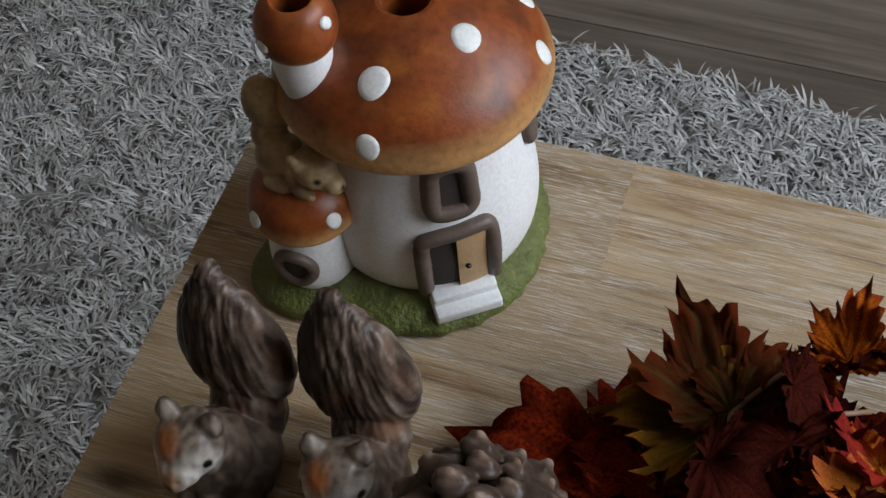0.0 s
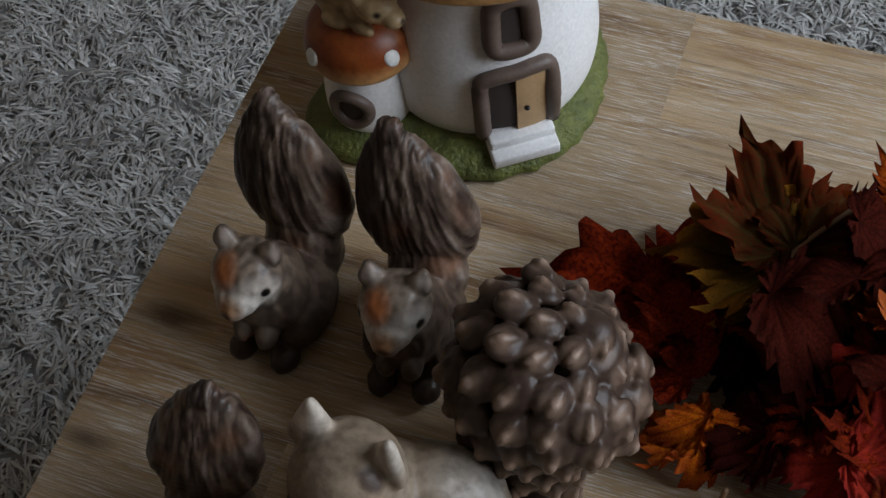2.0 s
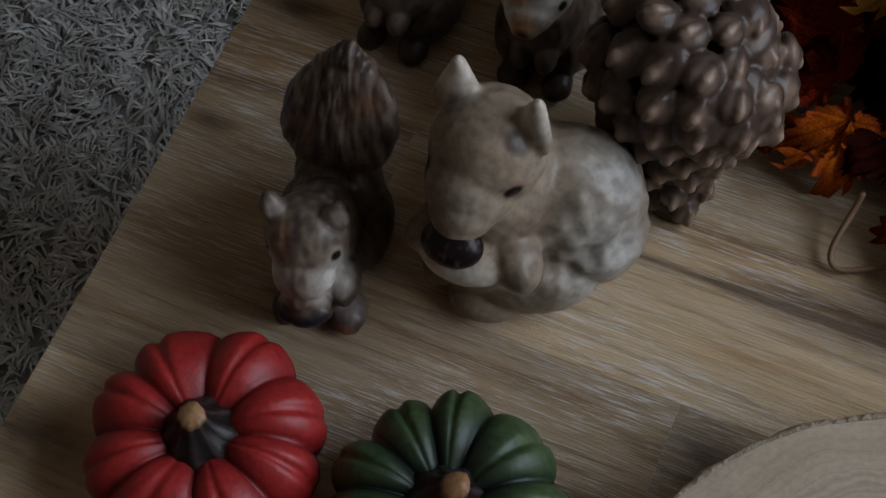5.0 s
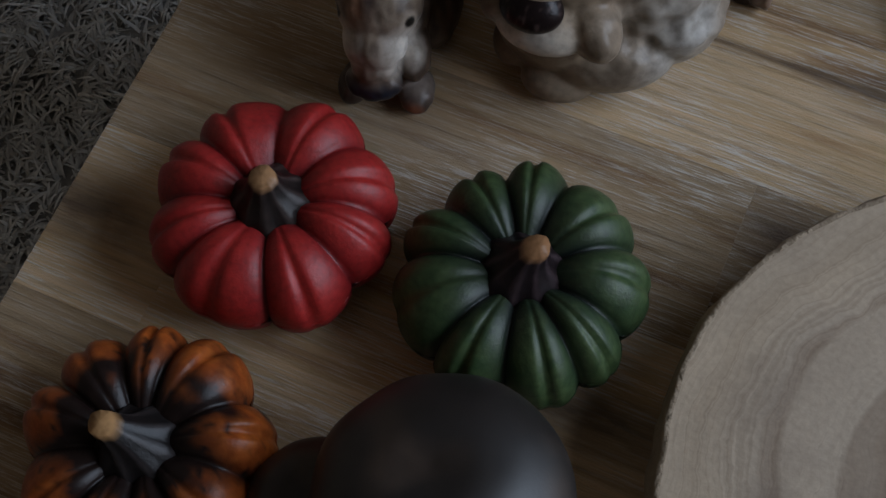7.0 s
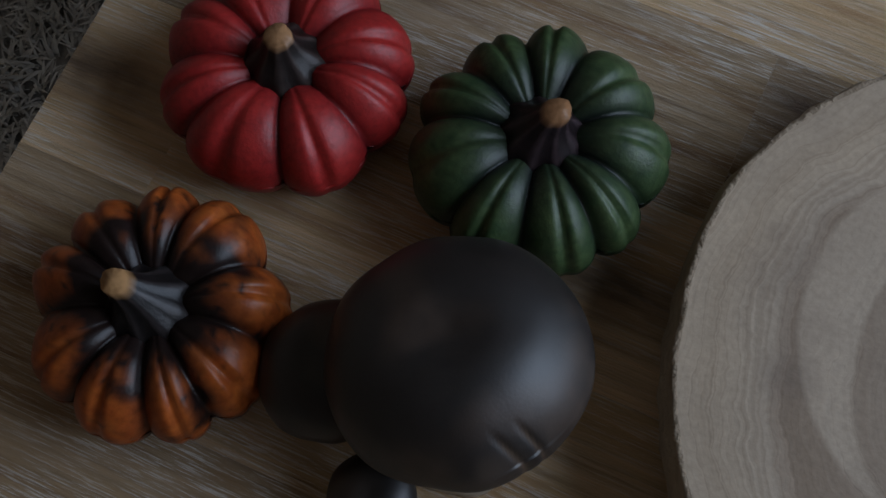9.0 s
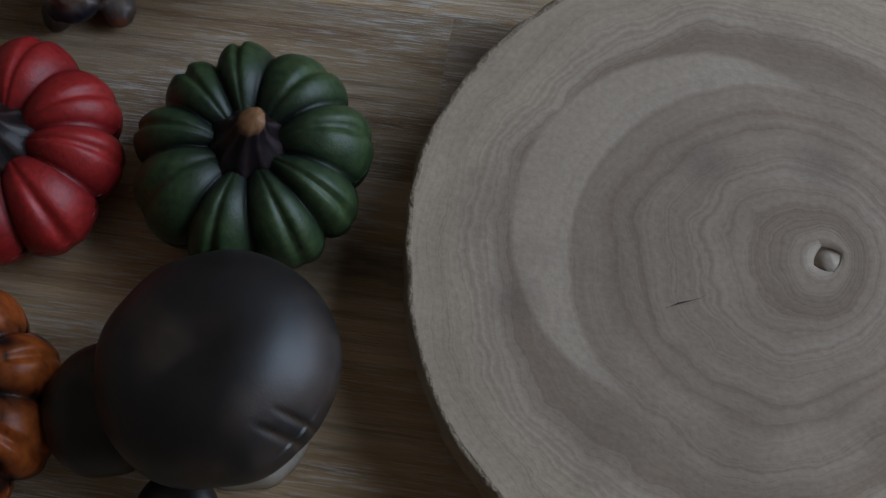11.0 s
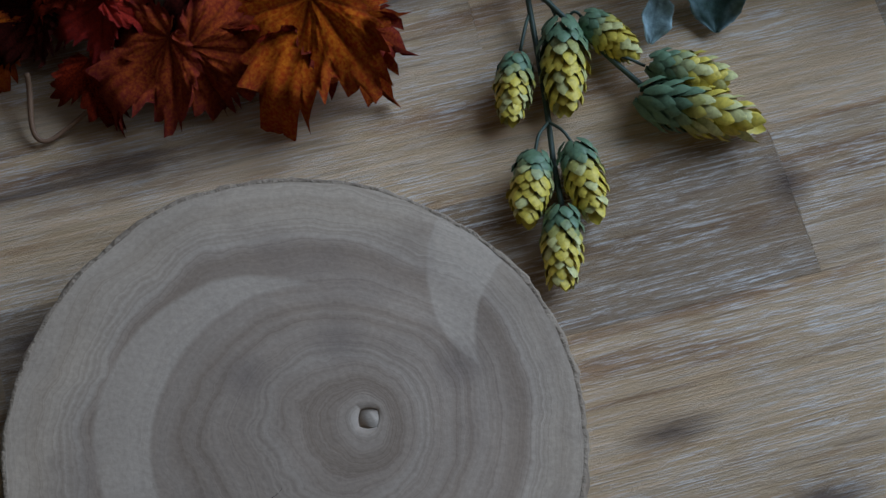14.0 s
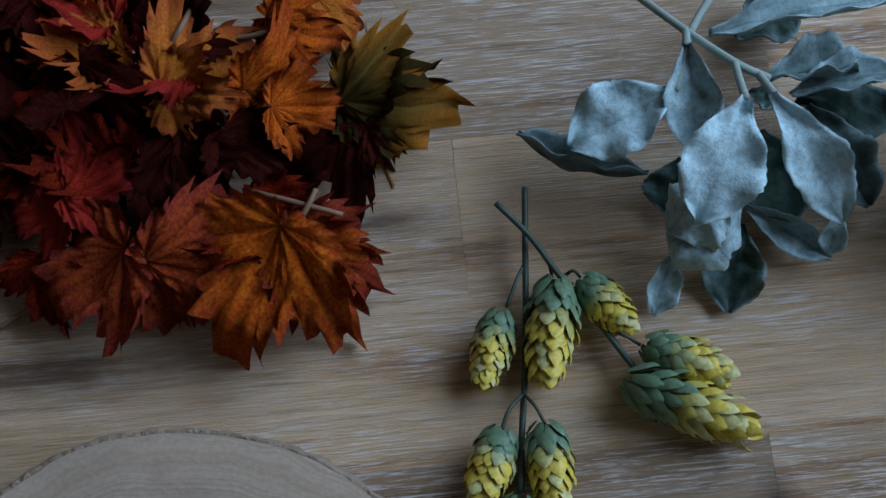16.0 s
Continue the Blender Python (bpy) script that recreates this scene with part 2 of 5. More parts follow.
GREEN_STEM = mottled("dark_green_stem", (0.03, 0.05, 0.032), (0.06, 0.085, 0.055), 120, 0.55)
SAGE_STEM = mottled("felted_sage_stem", (0.2, 0.27, 0.23), (0.36, 0.42, 0.38), 120, 0.8)
HOP = tinted("hop_bract", 0.5, 0.0, 500, 0.4)
FELT = tinted("felted_leaf", 0.9, 0.0, 420, 0.15, 0.6)
RUG = tinted("grey_shag_pile", 0.8, 0.0, 60, 0.3)
LEAVES = {
    "red": leaf_material("red_fabric_leaf", (0.10, 0.008, 0.004), (0.32, 0.032, 0.006), (0.04, 0.008, 0.006), (0.14, 0.016, 0.010)),
    "orange": leaf_material("orange_fabric_leaf", (0.64, 0.175, 0.008), (0.44, 0.060, 0.006), (0.14, 0.012, 0.015), (0.09, 0.012, 0.007)),
    # wine red taken near black to stand for deep shade in the pile
    "dark": leaf_material("shade_dark_wine_leaf", (0.028, 0.006, 0.004), (0.068, 0.010, 0.006), (0.018, 0.005, 0.004), (0.02, 0.005, 0.004)),
    "green": leaf_material("olive_fabric_leaf", (0.013, 0.013, 0.005), (0.032, 0.026, 0.007), (0.06, 0.035, 0.008), (0.06, 0.045, 0.014)),
    "ember": leaf_material("ember_fabric_leaf", (0.030, 0.026, 0.008), (0.070, 0.014, 0.005), (0.13, 0.013, 0.005), (0.09, 0.06, 0.02)),
    "moss": leaf_material("gold_rimmed_olive_leaf", (0.026, 0.024, 0.007), (0.052, 0.038, 0.009), (0.50, 0.19, 0.02), (0.2, 0.13, 0.03)),
    "rust": leaf_material("rust_fabric_leaf", (0.42, 0.085, 0.012), (0.24, 0.030, 0.014), (0.12, 0.012, 0.022), (0.07, 0.010, 0.007)),
    "scarlet": leaf_material("scarlet_fabric_leaf", (0.42, 0.032, 0.014), (0.24, 0.022, 0.016), (0.10, 0.010, 0.014), (0.10, 0.010, 0.008)),
    "gold": leaf_material("golden_fabric_leaf", (0.58, 0.23, 0.02), (0.42, 0.11, 0.015), (0.3, 0.03, 0.03), (0.3, 0.06, 0.02)),
}


# ---------------------------------------------------------------- mesh helpers
def empty(name, x=0, y=0, z=0, rz=0):
    ob = new(name)
    ob.matrix_world = pose(x, y, z, 0, 0, rz)
    ob.empty_display_size = 0.01
    return ob


def mesh_object(name, verts, faces, mat, parent=None, label="", smooth=True, tint=None, floats=None):
    me = bpy.data.meshes.new(name)
    me.from_pydata([tuple(v) for v in verts], [], [tuple(int(i) for i in f) for f in faces])
    me.polygons.foreach_set("use_smooth", [smooth] * len(me.polygons))
    if tint is not None:
        a = me.color_attributes.new("tint", "FLOAT_COLOR", "POINT")
        t = np.ones((len(verts), 4), dtype=np.float32)
        t[:, :3] = np.clip(tint, 0, 1)
        a.data.foreach_set("color", t.ravel())
    for key, vals in (floats or {}).items():
        a = me.attributes.new(key, "FLOAT", "POINT")
        a.data.foreach_set("value", np.asarray(vals, dtype=np.float32))
    me.materials.append(mat)
    me.update()
    ob = new(name, me)
    if parent:
        ob.parent = parent
    if label:
        ob["label"] = label
    return ob


def part(name, bm, mat, parent, label="", smooth=True):
    me = bpy.data.meshes.new(name)
    bmesh.ops.recalc_face_normals(bm, faces=bm.faces)
    bm.to_mesh(me)
    bm.free()
    me.polygons.foreach_set("use_smooth", [smooth] * len(me.polygons))
    me.materials.append(mat)
    ob = new(name, me)
    if parent:
        ob.parent = parent
    if label:
        ob["label"] = label
    return ob


def box(x0, y0, z0, x1, y1, z1, chamfer=0.0, segments=1):
    bm = bmesh.new()
    bmesh.ops.create_cube(bm, size=1)
    for v in bm.verts:
        v.co = Vector(((x0 + x1) / 2 + v.co.x * (x1 - x0), (y0 + y1) / 2 + v.co.y * (y1 - y0), (z0 + z1) / 2 + v.co.z * (z1 - z0)))
    if chamfer:
        bmesh.ops.bevel(bm, geom=bm.edges[:], offset=chamfer, segments=segments, profile=0.5, affect="EDGES")
    return bm


def lathe(profile, n=64, centre=(0, 0, 0), wobble=0.0):
    """Surface of revolution of (radius, height) pairs; a radius of 0 closes it."""
    verts, faces = [], []
    for i, (r, z) in enumerate(profile):
        for k in range(n):
            a = 2 * math.pi * k / n
            rr = r * (1 + wobble * noise.noise((math.cos(a) * 2 + centre[0] * 50, math.sin(a) * 2, z * 40)))
            verts.append((centre[0] + rr * math.cos(a), centre[1] + rr * math.sin(a), centre[2] + z))
    for i in range(len(profile) - 1):
        for k in range(n):
            j = (k + 1) % n
            faces.append((i * n + k, i * n + j, (i + 1) * n + j, (i + 1) * n + k))
    return np.array(verts), faces


def smooth_profile(points, steps=6):
    """A Catmull-Rom curve through (radius, height) points."""
    p = [Vector((*q, 0)) for q in points]
    p = [2 * p[0] - p[1]] + p + [2 * p[-1] - p[-2]]
    out = []
    for i in range(1, len(p) - 2):
        for s in range(steps):
            t = s / steps
            a, b, c, d = p[i - 1:i + 3]
            q = 0.5 * ((2 * b) + (c - a) * t + (2 * a - 5 * b + 4 * c - d) * t * t + (3 * b - a - 3 * c + d) * t ** 3)
            out.append((max(q.x, 0.0), q.y))
    out.append((points[-1][0], points[-1][1]))
    return out


def tube(name, points, radii, mat, parent=None, label="", n=8, closed=False):
    pts = [Vector(p) for p in points]
    if len(pts) > 2:
        q = pts if closed else [2 * pts[0] - pts[1]] + pts + [2 * pts[-1] - pts[-2]]
        fine, fr = [], []
        rng = range(len(pts)) if closed else range(1, len(q) - 2)
        for i in rng:
            a, b, c, d = [q[(i + o) % len(q)] for o in (-1, 0, 1, 2)]
            k = i if closed else i - 1
            r0, r1 = radii[k], radii[(k + 1) % len(radii)]
            for s in range(5):
                t = s / 5
                fine.append(0.5 * ((2 * b) + (c - a) * t + (2 * a - 5 * b + 4 * c - d) * t * t + (3 * b - a - 3 * c + d) * t ** 3))
                fr.append(r0 + (r1 - r0) * t)
        if not closed:
            fine.append(pts[-1])
            fr.append(radii[-1])
        pts, radii = fine, fr
    verts, faces = [], []
    m = len(pts)
    up = Vector((0.13, 0.07, 1)).normalized()
    for i, p in enumerate(pts):
        d = (pts[(i + 1) % m] - pts[i - 1]) if closed else (pts[min(i + 1, m - 1)] - pts[max(i - 1, 0)])
        d.normalize()
        s = d.cross(up)
        s = s.normalized() if s.length > 1e-4 else Vector((1, 0, 0))
        u = s.cross(d)
        for k in range(n):
            a = 2 * math.pi * k / n
            verts.append(p + (s * math.cos(a) + u * math.sin(a)) * radii[i])
    for i in range(m if closed else m - 1):
        j = (i + 1) % m
        for k in range(n):
            l = (k + 1) % n
            faces.append((i * n + k, i * n + l, j * n + l, j * n + k))
    if not closed:
        faces += [tuple(range(n))[::-1], tuple(range((m - 1) * n, m * n))]
    return mesh_object(name, verts, faces, mat, parent, label)


def blend(blobs, voxel=0.0012, rounds=6):
    """One skin over many ellipsoids: (centre, radii, (rx, ry, rz) degrees)."""
    bm = bmesh.new()
    for c, r, turn in blobs:
        m = pose(*c, *turn) @ Matrix.Diagonal((*r, 1))
        bmesh.ops.create_icosphere(bm, subdivisions=3, radius=1, matrix=m)
    me = bpy.data.meshes.new("blend")
    bm.to_mesh(me)
    bm.free()
    ob = bpy.data.objects.new("blend", me)
    scene.collection.objects.link(ob)
    rm = ob.modifiers.new("skin", "REMESH")
    rm.mode, rm.voxel_size = "VOXEL", voxel
    sm = ob.modifiers.new("soften", "SMOOTH")
    sm.factor, sm.iterations = 0.5, rounds
    dg = bpy.context.evaluated_depsgraph_get()
    out = bpy.data.meshes.new_from_object(ob.evaluated_get(dg))
    n = len(out.vertices)
    co, no = np.empty(n * 3), np.empty(n * 3)
    out.vertices.foreach_get("co", co)
    out.vertices.foreach_get("normal", no)
    faces = [tuple(p.vertices) for p in out.polygons]
    bpy.data.objects.remove(ob)
    bpy.data.meshes.remove(me)
    bpy.data.meshes.remove(out)
    return co.reshape(-1, 3), no.reshape(-1, 3), faces


def fbm(p, scale, seed=0.0):
    """Smooth noise at many points at once, about -1 to 1."""
    return np.array([noise.noise((x * scale + seed, y * scale - seed, z * scale + 2 * seed)) for x, y, z in p])


def near(p, c, r):
    """1 at c, falling to 0 at a distance r (r may be three radii)."""
    d = np.linalg.norm((p - np.array(c)) / np.array(r), axis=1)
    return np.clip(1.5 * (1 - d), 0, 1)


def lerp(c, new_c, w):
    return c * (1 - w[:, None]) + np.array(new_c) * w[:, None]


TABLE = 0.45


# ---------------------------------------------------------------- the room
def room():
    x0, x1, y0, y1, h, w = -2.6, 1.35, -2.4, 2.6, 2.5, 0.15
    tagged(part("floor", box(x0, y0, -0.1, x1, y1, -0.012), LAMINATE, None, smooth=False), "grey-brown wood laminate floor", "floor", kind="structure")
    tagged(part("ceiling", box(x0, y0, h, x1, y1, h + 0.1), PLASTER, None, smooth=False), "plain greige plastered ceiling", "ceiling", kind="structure")
    for name, b in (("wall_west", (x0 - w, y0 - w, -0.1, x0, y1 + w, h + 0.1)), ("wall_north", (x0, y1, -0.1, x1, y1 + w, h + 0.1)), ("wall_south", (x0, y0 - w, -0.1, x1, y0, h + 0.1))):
        tagged(part(name, box(*b), PLASTER, None, smooth=False), "plain greige plastered wall", "wall", kind="structure")
    # wall with the window, built round its opening
    oy0, oy1, oz0, oz1 = -0.2, 1.45, 0.8, 2.15
    bm = bmesh.new()
    for a in ((x1, y0 - w, -0.1, x1 + w, oy0, h + 0.1), (x1, oy1, -0.1, x1 + w, y1 + w, h + 0.1), (x1, oy0, -0.1, x1 + w, oy1, oz0), (x1, oy0, oz1, x1 + w, oy1, h + 0.1)):
        t = box(*a)
        me = bpy.data.meshes.new("piece")
        t.to_mesh(me)
        t.free()
        bm.from_mesh(me)
        bpy.data.meshes.remove(me)
    tagged(part("wall_east", bm, PLASTER, None, smooth=False), "greige plastered wall with a window opening", "wall", kind="structure")
    win = tagged(empty("window_1", x1 + 0.06, (oy0 + oy1) / 2, oz0), "white framed double window letting in grey daylight", "window", kind="structure")
    hy, hz = (oy1 - oy0) / 2, oz1 - oz0
    for a in ((-0.03, -hy, 0, 0.03, hy, 0.06), (-0.03, -hy, hz - 0.06, 0.03, hy, hz), (-0.03, -hy, 0.06, 0.03, -hy + 0.06, hz - 0.06), (-0.03, hy - 0.06, 0.06, 0.03, hy, hz - 0.06), (-0.03, -0.04, 0.06, 0.03, 0.04, hz - 0.06)):
        part("window_frame", box(*a, chamfer=0.004), WHITE_FRAME, win, smooth=False)


def laminate_boards():
    fl = bpy.data.objects["floor"]
    lam = random.Random(4)
    for row in range(10):
        y = 0.70 + 0.127 * row
        x = -1.6 - lam.random() * 0.8
        while x < 1.2:
            length = 0.9 + 0.4 * lam.random()
            if y < 2.4:
                part("floor_board", box(max(x, -2.58) + 0.0006, y + 0.0006, -0.012, min(x + length, 1.33) - 0.0006, y + 0.1264, 0.0, 0.0008), LAMINATE, fl, smooth=False)
            x += length


def rug():
    rs = np.random.RandomState(3)
    ang = radians(-3.4)
    ca, sa = math.cos(ang), math.sin(ang)
    ob = tagged(empty("rug", -0.4, 0.0, 0), "thick light grey shag pile rug on the wooden floor", "rug")
    bm = box(-1.9, -1.6, 0.0, 1.2, 0.888, 0.008, 0.002)
    rot = Matrix.Rotation(ang, 3, "Z")
    off = Vector((-0.4, 0.0, 0))
    for v in bm.verts:
        v.co = rot @ v.co - off
    backing = part("rug_backing", bm, mottled("rug_backing_weave", (0.2, 0.195, 0.185), (0.3, 0.29, 0.28), 60, 0.9), ob, smooth=False)
    # tufts where the pile shows beside and behind the table
    xs, ys = [], []
    for (ax, ay, bx, by, step) in ((-1.25, -0.55, -0.33, 0.94, 0.0039), (-0.33, 0.36, 0.75, 0.94, 0.0039)):
        gx, gy = np.meshgrid(np.arange(ax, bx, step), np.arange(ay, by, step))
        xs.append(gx.ravel())
        ys.append(gy.ravel())
    x, y = np.concatenate(xs), np.concatenate(ys)
    n = len(x)
    x, y = x + rs.uniform(-0.004, 0.004, n), y + rs.uniform(-0.004, 0.004, n)
    edge = y < 0.904 + (x + 0.2) * math.tan(ang)
    x, y = x[edge], y[edge]
    n = len(x)
    # strands lean together in clumps
    cell = 0.017
    ix, iy = np.floor(x / cell + 0.35 * np.sin(y * 160)), np.floor(y / cell + 0.35 * np.sin(x * 140))
    key = np.abs(np.sin(ix * 12.9898 + iy * 78.233) * 43758.5453) % 1.0
    flow = key * 6.2832 + rs.normal(0, 0.75, n)
    lean = rs.uniform(0.7, 1.3, n)
    length = rs.uniform(0.015, 0.023, n) * (0.85 + 0.3 * key)
    wid = rs.uniform(0.0007, 0.0015, n)
    dx, dy = np.cos(flow), np.sin(flow)
    verts, tint = np.zeros((n, 7, 3)), np.zeros((n, 7, 3))
    px, py = -dy, dx
    shade = np.clip(rs.normal(0.53, 0.05, n) * (0.86 + 0.28 * ((key * 7.3) % 1.0)), 0.42, 0.90)
    base_c = np.stack([shade * 1.0, shade * 0.985, shade * 0.95], 1)
    for k, (s, wf) in enumerate(((0, 1.0), (0.4, 1.1), (0.75, 0.8))):
        out = lean * length * s * (0.35 + 0.65 * s)
        zz = 0.006 + length * s * (1 - 0.42 * lean * s)
        for side in (0, 1):
            sg = (side - 0.5) * 2
            verts[:, k * 2 + side] = np.stack([x + dx * out + px * wid * wf * sg, y + dy * out + py * wid * wf * sg, zz], 1)
    out = lean * length
    verts[:, 6] = np.stack([x + dx * out, y + dy * out, 0.006 + length * (1 - 0.45 * lean)], 1)
    tint[:] = base_c[:, None, :]
    verts = verts.reshape(-1, 3) - np.array([-0.4, 0, 0])
    b = np.arange(n)[:, None] * 7
    quads = np.concatenate([b + np.array([0, 1, 3, 2]), b + np.array([2, 3, 5, 4])])
    tris = b + np.array([4, 5, 6])
    faces = [tuple(q) for q in quads] + [tuple(q) for q in tris]
    pile = mesh_object("rug_pile", verts, faces, RUG, ob, "", True, tint.reshape(-1, 3))
    tagged(pile, kind="stuff")


# ---------------------------------------------------------------- the table
def table():
    x0, x1, y0, y1, th = -0.388, 0.80, -0.44, 0.4395, 0.035
    tb = tagged(empty("coffee_table", 0, 0, 0), "whitewashed acacia wood coffee table of finger-jointed planks", "table")
    for sx in (x0 + 0.05, x1 - 0.11):
        for sy in (y0 + 0.05, y1 - 0.11):
            part("leg", box(sx, sy, 0.02, sx + 0.06, sy + 0.06, TABLE - th, 0.003), WOOD, tb, smooth=False)
    rnd = random.Random(11)
    seams = [y0, -0.361, -0.288, -0.2145, -0.141, -0.068, 0.0055, 0.078, 0.151, 0.2245, 0.297, 0.3685, y1]
    known = {4: [-0.30, 0.02, 0.31], 5: [-0.335, -0.06, 0.36], 6: [-0.1435, 0.220, 0.55], 7: [-0.29, 0.293, 0.6], 8: [-0.19, 0.1015, 0.44], 9: [-0.05, 0.25, 0.55], 10: [-0.28, -0.075, 0.2], 11: [-0.185, 0.12, 0.44]}
    for i in range(len(seams) - 1):
        cuts = known.get(i)
        if cuts is None:
            cuts, x = [], x0 + 0.1 + 0.25 * rnd.random()
            while x < x1 - 0.12:
                cuts.append(x)
                x += 0.24 + 0.2 * rnd.random()
        ends = [x0] + cuts + [x1]
        for a, b in zip(ends, ends[1:]):
            drop = 0.00015 * rnd.random()
            part("plank", box(a + 0.00004, seams[i] + 0.00004, TABLE - th, b - 0.00004, seams[i + 1] - 0.00004, TABLE - drop, 0.00012), WOOD, tb, smooth=False)


# ---------------------------------------------------------------- wood slice
def wood_slice():
    thick, rings, n = 0.039, 40, 220
    ob = tagged(empty("wood_slice", 0.005, -0.0175, TABLE), "round pale sawn tree slice with growth rings and a pith hole", "wood slice")
    cx, cy, rad = -0.0305, -0.0045, 0.1180
    verts, ring = [], []

    def reach(a):
        # from the off-centre pith to the bark
        d = Vector((math.cos(a), math.sin(a)))
        c = Vector((cx, cy))
        t = d.dot(c)
        r = t + math.sqrt(max(t * t - c.dot(c) + rad * rad, 0))
        return r * (1 + 0.010 * math.exp(-((a - 1.8) / 0.6) ** 2) + 0.012 * math.sin(3 * a + 0.6) + 0.01 * noise.noise((math.cos(a) * 3, math.sin(a) * 3, 0.7)) + 0.006 * noise.noise((math.cos(a) * 14, math.sin(a) * 14, 2.7)))
    R = [reach(2 * math.pi * k / n) for k in range(n)]
    hole = [0.0046 / max(abs(math.cos(2 * math.pi * k / n + 0.3)), abs(math.sin(2 * math.pi * k / n + 0.3))) ** 0.45 for k in range(n)]
    for i in range(rings):
        u = i / (rings - 1)
        for k in range(n):
            a = 2 * math.pi * k / n
            r = hole[k] + (R[k] - 0.0022 - hole[k]) * u
            x, y = r * math.cos(a), r * math.sin(a)
            verts.append((x, y, thick - 0.001 + 0.0007 * noise.noise((x * 30, y * 30, 0))))
            ring.append(r / R[k])
    faces = [(i * n + k, i * n + (k + 1) % n, (i + 1) * n + (k + 1) % n, (i + 1) * n + k) for i in range(rings - 1) for k in range(n)]
    # floor of the pith hole
    base = len(verts)
    for k in range(n):
        a = 2 * math.pi * k / n
        verts.append((hole[k] * 0.9 * math.cos(a), hole[k] * 0.9 * math.sin(a), thick - 0.0018 + 0.0008 * math.cos(a + 0.6)))
        ring.append(0.03)
    faces += [(k, base + k, base + (k + 1) % n, (k + 1) % n) for k in range(n)] + [tuple(base + k for k in range(n))]
    mesh_object("sawn_face", verts, faces, SLICE, ob, "", True, None, {"ring": ring})
    # bark wall
    v2, prof = [], [(-0.0022, thick - 0.001), (-0.0008, thick - 0.0006), (0.0, thick - 0.002), (0.0012, thick * 0.75), (0.002, thick * 0.5), (0.001, thick * 0.25), (0.0, 0.002), (-0.002, 0.0)]
    for j, (dr, z) in enumerate(prof):
        for k in range(n):
            a = 2 * math.pi * k / n
            bumpy = 0.0016 * noise.noise((math.cos(a) * 18, math.sin(a) * 18, z * 90)) if j > 1 else 0.0
            r = R[k] + dr + bumpy
            v2.append((r * math.cos(a), r * math.sin(a), z))
    f2 = [(j * n + k, (j + 1) * n + k, (j + 1) * n + (k + 1) % n, j * n + (k + 1) % n) for j in range(len(prof) - 1) for k in range(n)]
    mesh_object("bark", v2, f2, BARK, ob, "thin pale bark edge")
    # drying crack that runs out from the pith
    pts = [(-0.040, -0.0190), (-0.042, -0.0205), (-0.0445, -0.0215), (-0.047, -0.0225), (-0.0495, -0.0235), (-0.051, -0.0245), (-0.053, -0.0255)]
    bm = bmesh.new()
    last = None
    for i, (x, y) in enumerate(pts):
        w = (0.0001, 0.0001, 0.0001, 0.0003, 0.0004, 0.0001, 0.00005)[i]
        z = thick - 0.0006 + 0.0007 * noise.noise((x * 30, y * 30, 0))
        pair = [bm.verts.new((x + 0.4 * w, y + w, z)), bm.verts.new((x - 0.4 * w, y - w, z))]
        if last:
            bm.faces.new((last[0], last[1], pair[1], pair[0]))
        last = pair
    part("crack", bm, DARK_HOLE, ob, "fine dark drying crack")


# ---------------------------------------------------------------- pumpkins
def pumpkin(x, y, rad, height, lobes, turn, colours, stem_colours, label, stem_lean, depth=0.16, mat=MATT, minor=0.05, seed=0.0, crown=0.42, darkening=0.7):
    ob = tagged(empty("pumpkin", x, y, TABLE, turn), label, "pumpkin", "small decorative pumpkins")
    nu, nv = 56, lobes * 22
    verts, tint = [], []
    dark, mid, light = [np.array(c) for c in colours]
    for i in range(nu + 1):
        s = i / nu
        ph = -math.pi / 2 + math.pi * s
        for k in range(nv):
            a = 2 * math.pi * k / nv
            jig = a + 0.10 * math.sin(2 * a + seed) + 0.05 * math.sin(5 * a + 2 * seed)
            q = (jig * lobes / (2 * math.pi)) % 1.0
            lobe = abs(math.sin(math.pi * q)) ** 0.55
            crease = math.exp(-((q - 0.5) / 0.07) ** 2)
            body = math.cos(ph) ** 0.62
            wob = 1 + 0.05 * noise.noise((math.cos(a) * 1.3 + seed, math.sin(a) * 1.3, seed))
            r = rad * wob * body * (1 - depth * (1 - lobe) - minor * crease * (0.5 + 0.5 * math.sin(ph)))
            up = math.sin(ph)
            z = height * 0.5 * (1 + up * (0.92 + 0.08 * lobe))
            if up > 0:
                dip = math.exp(-(r / (rad * 0.36)) ** 2)
                z -= height * (0.30 * dip + 0.10 * (1 - lobe) * math.cos(ph) ** 0.5 + 0.05 * crease * math.cos(ph))
            verts.append((r * math.cos(a), r * math.sin(a), max(z, 0.0)))
            at = (math.cos(a) * body, math.sin(a) * body, up * 0.7)
            worn = 0.5 + 0.5 * noise.noise((at[0] * 6 + seed, at[1] * 6, at[2] * 6)) + 0.7 * noise.noise((at[0] * 19 + seed, at[1] * 19, at[2] * 19))
            worn = min(1.2, max(0.0, worn))
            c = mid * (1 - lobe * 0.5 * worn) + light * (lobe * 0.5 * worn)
            # darker towards the creases and the crown, slightly darker on the lower half
            w = (1 - lobe) ** 1.5 * 0.85 + (darkening * max(0, 1 - (r / (rad * crown)) ** 2) if up > 0 else 0.2)
            if darkening > 1:
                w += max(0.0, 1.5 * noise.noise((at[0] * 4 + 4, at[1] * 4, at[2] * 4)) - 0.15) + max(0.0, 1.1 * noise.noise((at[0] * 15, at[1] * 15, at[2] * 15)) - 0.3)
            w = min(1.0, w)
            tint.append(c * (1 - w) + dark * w)
